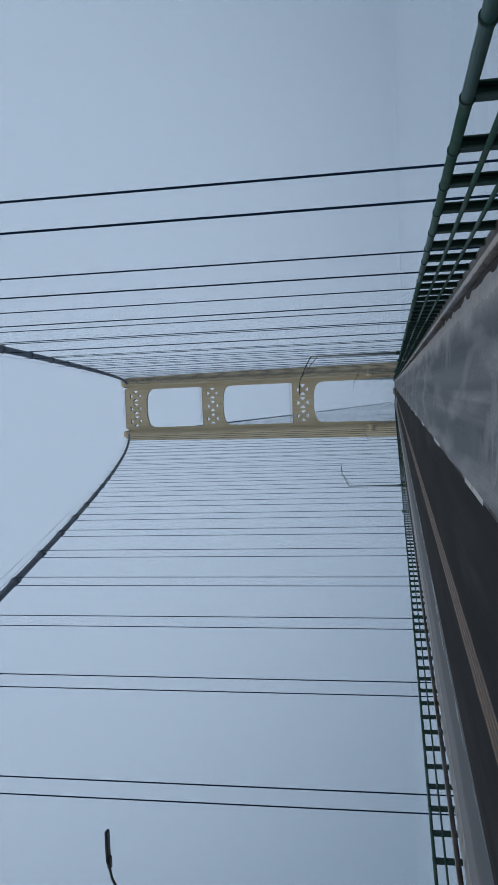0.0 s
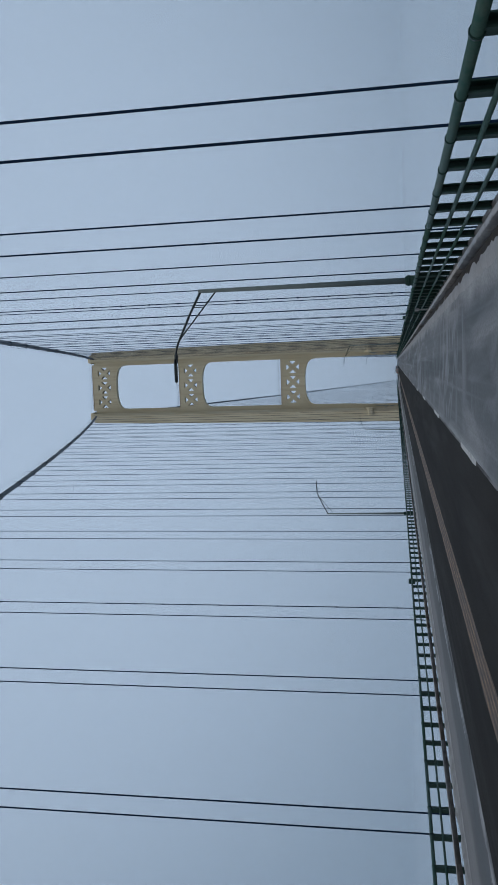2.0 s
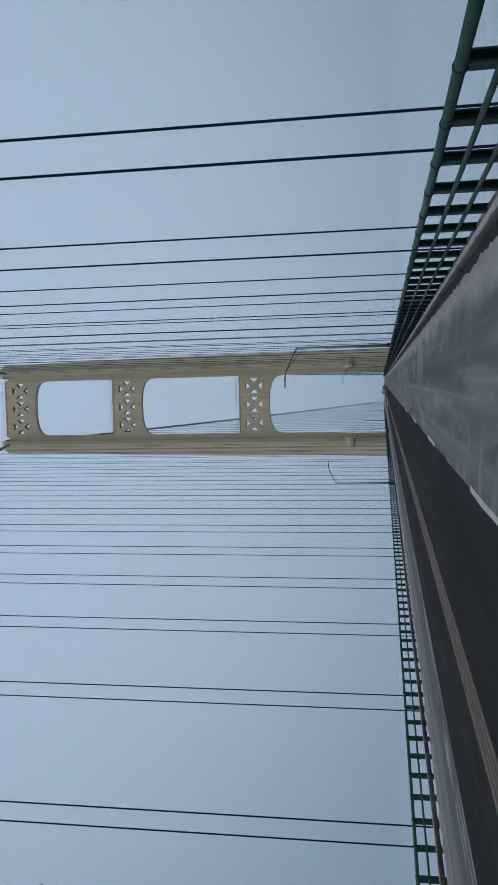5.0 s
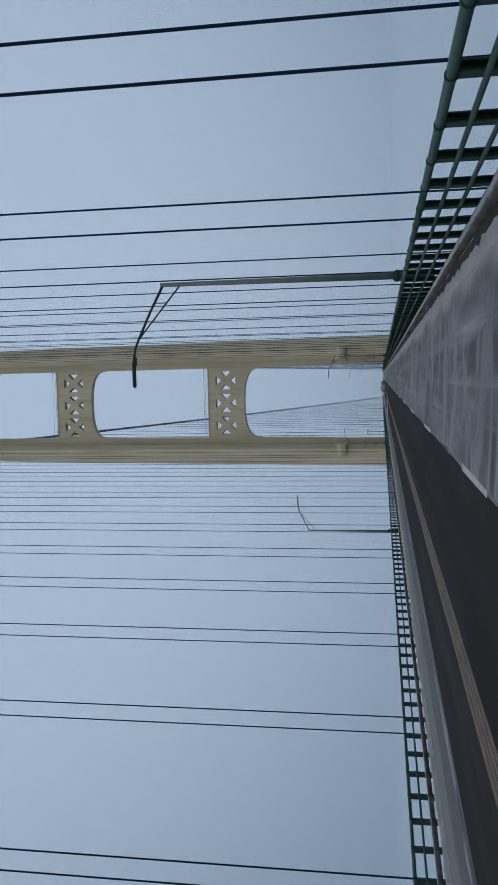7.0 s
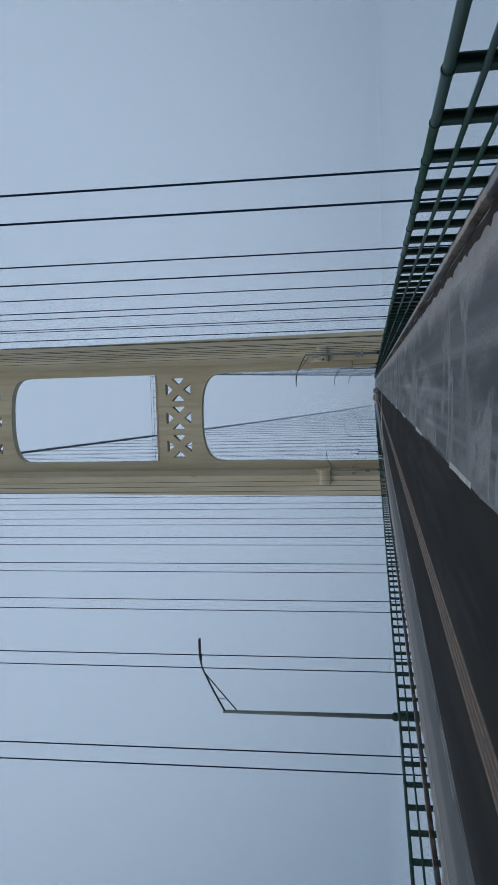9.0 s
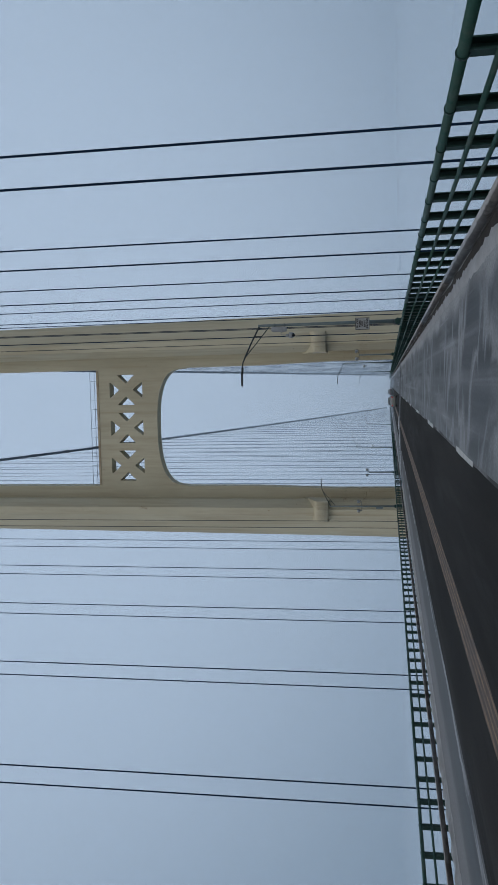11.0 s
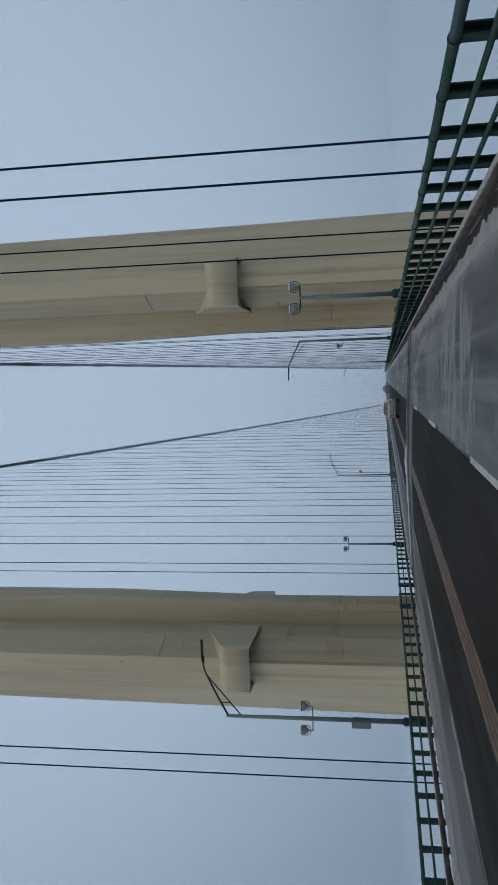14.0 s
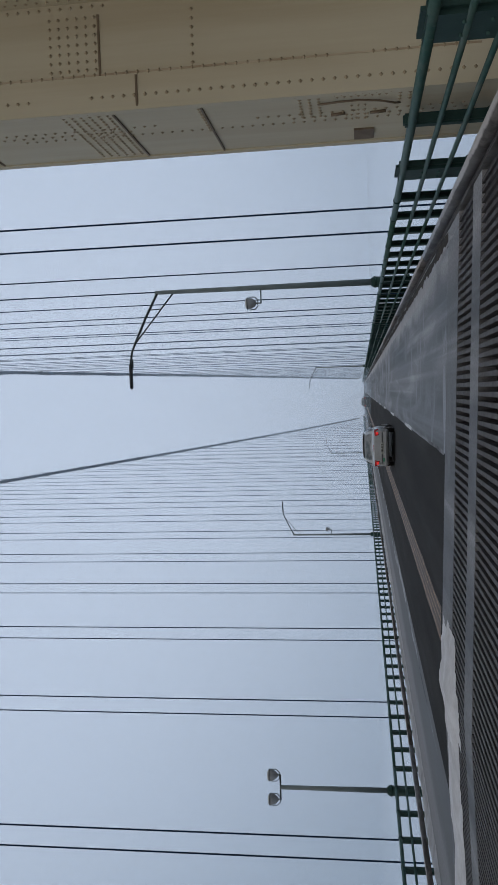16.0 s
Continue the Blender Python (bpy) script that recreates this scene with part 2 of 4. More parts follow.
FINGER = material("worn joint steel", (0.07, 0.067, 0.068), 0.65, 0.0, spec=0.2, other=(0.045, 0.042, 0.041), scale=3, fine=40)
WATER = material("haze-pale lake", (0.50, 0.60, 0.70), 0.1, other=(0.47, 0.57, 0.67), scale=0.01, fine=0.2, grain=0.04, bump=0, gloss_var=0.03)
SIGN_WHITE = material("white sign sheeting", (0.36, 0.39, 0.415), 0.5, scale=2, grain=0.03, bump=0)
SIGN_BLACK = material("black sign ink", (0.012, 0.012, 0.014), 0.5, scale=5, bump=0)
YELLOW_INK = material("pale yellow numerals", (0.55, 0.46, 0.20), 0.5, scale=5, bump=0)
weather(GREEN_PIPE, (0.14, 0.16, 0.15), 0.5, 0.55, 0.75, 3.0, (1, 0.3, 1))
weather(TUBE, (0.30, 0.29, 0.285), 0.6, 0.52, 0.7, 1.5, (1, 0.5, 1))
weather(TUBE, (0.085, 0.062, 0.05), 0.5, 0.6, 0.74, 2.2, (1, 0.6, 1))
weather(GRATING, (0.075, 0.075, 0.078), 0.6, 0.52, 0.75, 0.35, (1.6, 0.12, 1))
weather(YELLOW_LINE, (0.055, 0.045, 0.04), 0.8, 0.5, 0.66, 1.2, (3, 0.4, 1))
BOX_GREY = material("grey equipment box", (0.31, 0.345, 0.385), 0.5, 0.1, scale=3, fine=30)
LENS = material("dark glass dome", (0.01, 0.01, 0.012), 0.08, scale=4, bump=0, gloss_var=0.02)
LAMP_GLASS = material("milky lamp glass", (0.55, 0.60, 0.64), 0.25, scale=4, bump=0)
SILVER = material("silver car paint with road salt", (0.37, 0.415, 0.455), 0.4, 0.1, other=(0.31, 0.34, 0.37), scale=2.0, fine=60, grain=0.05, bump=0.02, coat=0.4)
BLACK_PAINT = material("dark car paint with road salt", (0.05, 0.055, 0.06), 0.4, 0.2, other=(0.09, 0.095, 0.10), scale=2, fine=50, bump=0.02, coat=0.3)
# bluish base colour holds a painted reflection of the sky
CAR_GLASS = material("car glass with sky reflection", (0.10, 0.13, 0.15), 0.1, scale=2, bump=0, gloss_var=0.04)
SNOWY_GLASS = material("snow-dusted car glass", (0.16, 0.20, 0.22), 0.35, other=(0.42, 0.45, 0.47), scale=2.5, mix=(0.4, 0.6), fine=30, bump=0.1)
RUBBER = material("wet tyre rubber", (0.012, 0.012, 0.013), 0.6, scale=10, fine=60)
RIM = material("alloy rim", (0.30, 0.31, 0.32), 0.35, 0.7, scale=6)
TAIL_RED = material("red tail lamp lens", (0.40, 0.012, 0.015), 0.2, scale=8, bump=0, coat=0.5)
PLATE = material("pale number plate", (0.45, 0.50, 0.50), 0.5, scale=6, bump=0)
STICKER = material("green sticker", (0.06, 0.26, 0.18), 0.5, scale=6, bump=0)
tail_on = bpy.data.materials.new("lit tail lamp")
tail_on.use_nodes = True
tail_on.node_tree.nodes["Principled BSDF"].inputs["Base Color"].default_value = (0.5, 0.01, 0.01, 1)
tail_on.node_tree.nodes["Principled BSDF"].inputs["Emission Color"].default_value = (1.0, 0.03, 0.03, 1)
tail_on.node_tree.nodes["Principled BSDF"].inputs["Emission Strength"].default_value = 0.4


# ---- mesh helpers ----
def box(bm, x0, x1, y0, y1, z0, z1, bevel=0.0):
    v = [bm.verts.new((x, y, z)) for z in (z0, z1) for y in (y0, y1) for x in (x0, x1)]
    fs = [bm.faces.new([v[i] for i in q]) for q in ((0, 2, 3, 1), (4, 5, 7, 6), (0, 1, 5, 4), (2, 6, 7, 3), (0, 4, 6, 2), (1, 3, 7, 5))]
    if bevel:
        bmesh.ops.bevel(bm, geom=list({e for f in fs for e in f.edges}), offset=bevel, segments=2, affect="EDGES")


def ring_about(centre, axis, r, n, turn=0.0):
    axis = Vector(axis).normalized()
    side = axis.orthogonal().normalized() if abs(axis.z) < 0.999 else Vector((1, 0, 0))
    over = axis.cross(side)
    return [Vector(centre) + r * (math.cos(a) * side + math.sin(a) * over) for a in (turn + 2 * math.pi * i / n for i in range(n))]


def rod(bm, p0, p1, r0, r1=None, n=8, caps=True):
    p0, p1 = Vector(p0), Vector(p1)
    a = [bm.verts.new(p) for p in ring_about(p0, p1 - p0, r0, n)]
    b = [bm.verts.new(p) for p in ring_about(p1, p1 - p0, r0 if r1 is None else r1, n)]
    for i in range(n):
        bm.faces.new((a[i], a[(i + 1) % n], b[(i + 1) % n], b[i])).smooth = True
    if caps:
        bm.faces.new(a[::-1])
        bm.faces.new(b)


def tube(bm, pts, r, n=8):
    """A tube along points, with a radius or a list of radii."""
    pts = [Vector(p) for p in pts]
    rs = r if isinstance(r, (list, tuple)) else [r] * len(pts)
    rings, side = [], None
    for i, p in enumerate(pts):
        d = (pts[min(i + 1, len(pts) - 1)] - pts[max(i - 1, 0)]).normalized()
        side = d.orthogonal().normalized() if side is None else (side - d * side.dot(d)).normalized()
        over = d.cross(side)
        rings.append([bm.verts.new(p + rs[i] * (math.cos(a) * side + math.sin(a) * over)) for a in (2 * math.pi * k / n for k in range(n))])
    for a, b in zip(rings, rings[1:]):
        for i in range(n):
            bm.faces.new((a[i], a[(i + 1) % n], b[(i + 1) % n], b[i])).smooth = True
    bm.faces.new(rings[0][::-1])
    bm.faces.new(rings[-1])


def prism(bm, poly, z0, z1, taper=None):
    """An upright prism over a plan; taper: the plan at the top."""
    a = [bm.verts.new((x, y, z0)) for x, y in poly]
    b = [bm.verts.new((x, y, z1)) for x, y in (taper or poly)]
    n = len(a)
    for i in range(n):
        bm.faces.new((a[i], a[(i + 1) % n], b[(i + 1) % n], b[i]))
    bm.faces.new(a[::-1])
    bm.faces.new(b)


def plate(bm, outer, holes, y0, y1):
    """An upright plate in the x-z plane between two depths, with openings cut right through it."""
    edges = []
    for loop in (outer, *holes):
        front = [bm.verts.new((x, y0, z)) for x, z in loop]
        edges += [bm.edges.new((front[i - 1], front[i])) for i in range(len(front))]
    made = bmesh.ops.triangle_fill(bm, edges=edges, use_beauty=True)
    faces = [g for g in made["geom"] if isinstance(g, bmesh.types.BMFace)]
    out = bmesh.ops.extrude_face_region(bm, geom=faces)
    bmesh.ops.translate(bm, vec=(0, y1 - y0, 0), verts=[g for g in out["geom"] if isinstance(g, bmesh.types.BMVert)])
    bmesh.ops.recalc_face_normals(bm, faces=bm.faces)


def loft(bm, rings):
    vs = [[bm.verts.new(p) for p in ring] for ring in rings]
    for a, b in zip(vs, vs[1:]):
        for i in range(len(a)):
            bm.faces.new((a[i], a[(i + 1) % len(a)], b[(i + 1) % len(b)], b[i])).smooth = True
    bm.faces.new(vs[0][::-1])
    bm.faces.new(vs[-1])
    bmesh.ops.recalc_face_normals(bm, faces=bm.faces)


def mesh_of(name, bm, mat):
    me = bpy.data.meshes.new(name)
    bm.normal_update()
    bm.to_mesh(me)
    bm.free()
    me.materials.append(mat)
    return me


def part(name, bm, mat, parent, label="", m=None):
    """One mesh object under a thing or under a part."""
    ob = new(name, bm if isinstance(bm, bpy.types.Mesh) else mesh_of(name, bm, mat))
    ob.parent = parent
    if m is not None:
        ob.matrix_basis = m
    return tagged(ob, label) if label else ob


def structure(name, bm, mat, label, category):
    return tagged(new(name, mesh_of(name, bm, mat)), label, category, kind="structure")


def thing(name, label, category, group="", m=None):
    ob = new(name)
    ob.empty_display_size = 0.3
    if m is not None:
        ob.matrix_basis = m
    return tagged(ob, label, category, group)


def letters(text, size):
    """Flat lettering in the x-z plane, centred, facing -y, as a mesh."""
    cu = bpy.data.curves.new("lettering", "FONT")
    cu.body, cu.size, cu.align_x, cu.align_y = text, size, "CENTER", "CENTER"
    cu.extrude, cu.offset = 0.002, 0.006
    ob = new("lettering", cu)
    me = bpy.data.meshes.new_from_object(ob.evaluated_get(bpy.context.evaluated_depsgraph_get()))
    bpy.data.objects.remove(ob)
    me.transform(Matrix.Rotation(radians(90), 4, "X"))
    return me


# ---- plan of the bridge, in metres: x across, y along the road, z up from the road's crown ----
NEAR, FAR = -60.0, 760.0          # ends of the built deck
PITCH, FIRST = 12.23, 19.37       # suspender spacing, and the first one
TOWER = 330.0                     # middle of the tower
BEYOND = 348.3                    # first suspender past the tower
CABLE_X, ROPE_GAP = 10.36, 0.38
EDGE = 7.92                       # roadway's edge
RAIL = {1: 8.20, -1: -8.09}        # railing on either side
KERB = {1: 0.018, -1: -0.119}     # foot of the railing; the deck dips slightly to one side
LAMP = {1: 8.42, -1: -8.30}
TOP = 110.4                       # tower top
CABLE_TOP = 110.1


def crown(x):
    return -0.034 * abs(x)


def cable_z(y):
    d = abs(y - TOWER)
    return CABLE_TOP - 0.336 * d + 0.00019 * d * d if y < TOWER else CABLE_TOP - 0.3115 * d + 0.000142 * d * d


# ---- ground: the lake far below, with the haze over it put into its colour ----
bm = bmesh.new()
box(bm, -4000, 4000, -3000, 5000, -64, -60)
structure("ground", bm, WATER, "lake far below the bridge, coloured pale for the haze over it", "ice")


# ---- deck ----
def strip(bm, x0, x1, y0, y1, depth=0.25, n=1, lift=0.0):
    for i in range(n):
        a, b = x0 + (x1 - x0) * i / n, x0 + (x1 - x0) * (i + 1) / n
        v = [bm.verts.new(p) for p in ((a, y0, crown(a) + lift), (b, y0, crown(b) + lift), (b, y1, crown(b) + lift), (a, y1, crown(a) + lift), (a, y0, crown(a) - depth), (b, y0, crown(b) - depth), (b, y1, crown(b) - depth), (a, y1, crown(a) - depth))]
        for q in ((0, 1, 2, 3), (7, 6, 5, 4), (0, 4, 5, 1), (1, 5, 6, 2), (2, 6, 7, 3), (3, 7, 4, 0)):
            bm.faces.new([v[k] for k in q])


LANE, FAR_LANE_X = 3.74, -2.9
JOINT0, JOINT1 = 325.7, 337.3     # concrete round the expansion joint
SLOT = [(330.65, 333.0), (333.85, 335.6)]
for name, y0, y1 in (("near", NEAR, JOINT0), ("far", JOINT1, FAR)):
    bm = bmesh.new()
    strip(bm, LANE, EDGE, y0, y1)
    structure("road", bm, SLUSH_LANE, "wet grey asphalt lane streaked with blown snow", "road")
    bm = bmesh.new()
    strip(bm, 0.0, LANE, y0, y1)
    strip(bm, FAR_LANE_X, 0.0, y0, y1)
    structure("road", bm, GRATING, "dark steel grid deck of the inner lanes", "road")
    bm = bmesh.new()
    strip(bm, -EDGE, FAR_LANE_X, y0, y1)
    structure("road", bm, FAR_LANE, "opposite asphalt lane dusted with snow", "road")
for y0, y1 in ((JOINT0, SLOT[0][0]), (SLOT[0][1], SLOT[1][0]), (SLOT[1][1], JOINT1)):
    bm = bmesh.new()
    strip(bm, -EDGE, 0, y0, y1)
    strip(bm, 0, EDGE, y0, y1)
    structure("road", bm, CONCRETE, "damp concrete header beside the expansion joint", "road")

# the kerbs, and the truss chords below that the suspenders reach down to
for s in (1, -1):
    bm = bmesh.new()
    x0, x1 = sorted((s * (EDGE + 0.003), RAIL[s] + s * 0.1))
    box(bm, x0, x1, NEAR, FAR, -0.6, KERB[s] - 0.235, 0.02)
    structure("kerb", bm, CURB, "rusty steel kerb with salt stains under the railing", "kerb")
    bm = bmesh.new()
    x0, x1 = sorted((s * 9.7, s * 11.0))
    box(bm, x0, x1, NEAR, FAR, -3.2, -2.5)
    y = FIRST - 7 * PITCH
    while y < FAR:
        x0, x1 = sorted((s * 8.0, s * 9.75))
        box(bm, x0, x1, y - 0.2, y + 0.2, -2.95, -2.6)
        box(bm, x0 - 0.1, x0 + 0.2, y - 0.2, y + 0.2, -2.65, -0.38) if s > 0 else box(bm, x1 - 0.2, x1 + 0.1, y - 0.2, y + 0.2, -2.65, -0.38)
        y += PITCH
    structure("trim", bm, GREEN, "dark green truss chord below the deck edge", "beam")

# painted lines
def ribbon(bm, x0, x1, y0, y1, lift, rough=0.0, step=2.0):
    """A thin strip lying on the road, with uneven edges."""
    n = max(1, int((y1 - y0) / step))
    rows = []
    for i in range(n + 1):
        y = y0 + (y1 - y0) * i / n
        a, b = x0 + rough * (noise.noise((x0 * 3, y * 0.6, 1.0))), x1 + rough * (noise.noise((x1 * 3, y * 0.6, 7.0)))
        rows.append([bm.verts.new((a, y, crown(a) + lift)), bm.verts.new((b, y, crown(b) + lift))])
    for p, q in zip(rows, rows[1:]):
        bm.faces.new((p[0], p[1], q[1], q[0]))


for y0, y1 in ((NEAR, JOINT0 - 0.2), (JOINT1 + 0.2, FAR)):
    bm = bmesh.new()
    ribbon(bm, 0.06, 0.71, y0, y1, 0.004, 0.05, 0.7)
    structure("line", bm, LINE_BASE, "brown worn bed of the centre line", "road marking")
for x0, x1 in ((0.10, 0.19), (0.29, 0.35), (0.44, 0.50), (0.60, 0.67)):
    for y0, y1 in ((NEAR, JOINT0 - 0.2), (JOINT1 + 0.2, FAR)):
        bm = bmesh.new()
        ribbon(bm, x0, x1, y0, y1, 0.006, 0.015)
        structure("line", bm, YELLOW_LINE, "worn ochre centre line painted on the road", "road marking")
DASH0 = 70.5
dash = None
y = DASH0 - 13.86 * 9
while y < 640:
    if not (JOINT0 - 3.9 < y < JOINT1):
        bm = bmesh.new()
        ribbon(bm, LANE - 0.08, LANE + 0.04, y, y + 3.81, 0.006, 0.03, 0.3)
        structure("line", bm, WHITE_LINE, "white lane dash on the wet road", "road marking")
    y += 13.86

# the pale seam between the asphalt lane and the grid deck
for y0, y1 in ((NEAR, JOINT0 - 0.2), (JOINT1 + 0.2, FAR)):
    bm = bmesh.new()
    ribbon(bm, LANE - 0.035, LANE + 0.03, y0, y1, 0.004, 0.03, 0.8)
    structure("line", bm, SEAM, "pale salt-dusted seam between lane and grid deck", "road marking")

# streaks of swept snow along the far edge of the grid deck
rng = random.Random(11)
bm = bmesh.new()
y = NEAR
while y < 640:
    long = rng.uniform(3, 16)
    if y + long < JOINT0 or y > JOINT1:
        w = rng.uniform(0.06, 0.24)
        x = FAR_LANE_X - w * 0.8 - abs(rng.gauss(0.0, 0.25))
        n = int(long / 0.5)
        rows = []
        for i in range(n + 1):
            yy, u = y + long * i / n, math.sin(math.pi * (i + 0.15) / (n + 0.3))
            c = x + 0.1 * noise.noise((x * 5, yy * 0.35, 2.0))
            h = w * u * (0.7 + 0.8 * noise.noise((x * 9, yy * 1.3, 5.0)))
            rows.append([bm.verts.new((c + d * max(h, 0.01), yy, crown(c) + 0.006)) for d in (-1, 1)])
        for p, q in zip(rows, rows[1:]):
            bm.faces.new((p[0], p[1], q[1], q[0]))
    y += rng.uniform(2.0, 7.0)
ob = new("snow_streaks", mesh_of("snow_streaks", bm, SMEAR))
tagged(ob, "thin white streaks of swept snow on the road", "snow", kind="stuff")

# slush banked along the kerbs, with a bare wet gutter on the near side
def bank(x0, x1, y0, y1, height, seed, gutter, step=0.3, soft=0.9):
    bm = bmesh.new()
    rows, n = [], int((y1 - y0) / step)
    for i in range(n + 1):
        y = y0 + (y1 - y0) * i / n
        inner = x0 + (x1 - x0) * 0.3 * (0.5 * noise.noise((seed, y * 0.05, 0)) + 0.3 * noise.noise((seed, y * 0.3, 4)) + 0.5 * noise.noise((seed, y * 1.1, 6)) + 0.5 * noise.noise((seed, y * 2.6, 8)))
        outer = x1 - (x1 - x0) * gutter * (0.5 + 0.5 * noise.noise((seed, y * 0.9, 9)) + 0.7 * noise.noise((seed, y * 2.3, 2)))
        row = []
        for k in range(6):
            u = k / 5
            x = inner + (outer - inner) * u
            z = crown(x) + 0.003 + height * math.sin(math.pi * min(1.0, u * (0.62 if not gutter else 1.0))) ** 1.5 * (0.6 + 0.5 * noise.noise((x * 2.5, y * 0.5, seed)) + 0.5 * noise.noise((x * 6, y * 2.2, seed)))
            fade = min(1.0, (y - y0) / soft, (y1 - y) / soft)
            row.append(bm.verts.new((x + (outer - x) * (1 - fade) * 0.95, y, crown(x) + max(z - crown(x), 0.003) * (0.3 + 0.7 * fade))))
        rows.append(row)
    for p, q in zip(rows, rows[1:]):
        for k in range(5):
            bm.faces.new((p[k], p[k + 1], q[k + 1], q[k])).smooth = True
    bmesh.ops.recalc_face_normals(bm, faces=bm.faces)
    return bm


for s, x0, x1, gutter, mat, words in ((1, 7.36, 7.80, 0.48, SLUSH, "dirty slush ridge along the kerb"), (-1, 7.1, 7.9, 0.0, SNOW, "thin snow banked against the opposite kerb")):
    for y0, y1 in ((NEAR, SLOT[0][0] - 0.1), (SLOT[1][1] + 0.1, 640)):
        ob = new("slush_bank", mesh_of("slush_bank", bank(s * x0, s * x1, y0, y1, 0.045 if s > 0 else 0.13, 3.0 + s, gutter, soft=7.0), mat))
        tagged(ob, words, "snow", kind="stuff")
for y0, y1 in ((NEAR, JOINT0), (JOINT1, FAR)):
    bm = bmesh.new()
    ribbon(bm, 7.6, EDGE - 0.003, y0, y1, 0.0025, 0.1, 0.6)
    structure("gutter", bm, GUTTER, "dark wet rusty gutter strip along the kerb", "gutter")

# ---- expansion joint at the tower: two rows of steel fingers over gaps of painted shade ----
joint = thing("expansion_joint", "steel finger expansion joint across the road", "joint", m=pose(0, SLOT[0][0], 0))
# solid bed, coloured near-black as the shade inside the gaps
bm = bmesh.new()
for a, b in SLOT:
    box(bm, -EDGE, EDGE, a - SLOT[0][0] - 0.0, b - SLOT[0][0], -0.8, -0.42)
part("recess", bm, GAP_SHADE, joint, "near-black bed painted as the shade in the gaps")
finger_me = []
for a, b in SLOT:
    bm = bmesh.new()
    w = (b - a) / 2
    poly = [(-0.036, -w), (0.036, -w), (0.028, w), (-0.028, w)]
    prism(bm, poly, -0.3, -0.004)
    finger_me.append(mesh_of("finger", bm, FINGER))
for (a, b), me in zip(SLOT, finger_me):
    x = -EDGE + 0.08
    while x < EDGE - 0.05:
        part("finger", me, FINGER, joint, m=pose(x, (a + b) / 2 - SLOT[0][0], crown(x)))
        x += 0.13

# ---- railing: sections of one suspender bay, eight posts each ----
def railing(posts=range(8), words="dark green steel railing with round top pipe, on the kerb"):
    r = thing("railing", words, "railing", "railing sections along the deck", pose(RAIL[1], 0, KERB[1]))
    bay = PITCH / 8
    bm = bmesh.new()
    rod(bm, (0, 0, 0.715), (0, PITCH, 0.715), 0.055, n=12)
    part("top_rail", bm, GREEN_PIPE, r, "round green top pipe")
    for z in (0.395, 0.085):
        bm = bmesh.new()
        rod(bm, (-0.02, 0, z), (-0.02, PITCH, z), 0.034, n=10)
        part("mid_rail", bm, GREEN_PIPE, r)
    bm = bmesh.new()
    rod(bm, (-0.73, 0, 0.125), (-0.73, PITCH, 0.125), 0.082, n=14)
    part("guard_tube", bm, TUBE, r, "thick rusty guard tube, its top painted pale for highlight and salt")
    bm = bmesh.new()
    box(bm, 0.0, 0.10, 0.06, 0.075, -0.24, 0.69)
    box(bm, 0.095, 0.11, -0.085, 0.085, -0.24, 0.69)
    box(bm, -0.012, 0.008, -0.085, 0.085, -0.24, 0.66)
    box(bm, -0.20, 0.12, -0.05, 0.05, -0.34, -0.24)
    rod(bm, (0, -0.022, 0.715), (0, 0.022, 0.715), 0.068, n=12)
    rod(bm, (0.01, -0.06, 0.66), (0.01, -0.06, 0.75), 0.02, n=6)
    me = mesh_of("post", bm, GREEN)
    for i in posts:
        part("post", me, GREEN, r, m=pose(0, bay * i, 0))
    return r


first_rail = railing()
start = FIRST - 7 * PITCH
first_rail.matrix_basis = pose(RAIL[1], start, KERB[1])
k = 0
while start + (k + 1) * PITCH < 740:
    if k == 32:                       # the section beside the tower has open bays
        railing((0, 1, 7), "dark green railing with open bays and wide posts beside the tower").matrix_basis = pose(RAIL[1], start + k * PITCH, KERB[1])
        railing((1, 7), "dark green railing with open bays and wide posts beside the tower").matrix_basis = pose(RAIL[-1], start + (k + 1) * PITCH, KERB[-1], 0, 0, 180)
    elif k:
        copy_thing(first_rail, pose(RAIL[1], start + k * PITCH, KERB[1]))
    if k != 32:
        copy_thing(first_rail, pose(RAIL[-1], start + (k + 1) * PITCH, KERB[-1], 0, 0, 180))
    k += 1

# wide splice posts where the railing crosses the tower's joint
bm = bmesh.new()
rod(bm, (0.02, 0, 0), (-0.025, 0, 0), 0.018, n=6)
bolt_me = mesh_of("bolt", bm, GREEN_PIPE)
for s in (1, -1):
    for y, wide in ((329.0, 0.34), (331.7, 0.07), (334.05, 0.34)):
        p = thing("splice_post", "wide dark green splice post of the railing at the tower" if wide > 0.1 else "narrow dark green plate post of the railing at the tower", "post", "splice posts at the tower", pose(RAIL[s] + s * 0.03, y, KERB[s]))
        bm = bmesh.new()
        box(bm, -0.06, 0.08, -wide, wide, -0.24, 0.82, min(0.05, wide * 0.3))
        part("plate", bm, GREEN, p)
        bm = bmesh.new()
        box(bm, -0.07, 0.09, -wide - 0.015, wide + 0.015, -0.25, -0.17, 0.01)
        part("base_plate", bm, GREEN, p)
        if wide > 0.1:
            for zz in (0.2, 0.44, 0.7):
                for yy in (-0.14, 0.14):
                    part("bolt", bolt_me, GREEN_PIPE, p, m=pose(-s * 0.06, yy, zz, 0, 0, 0 if s > 0 else 180))

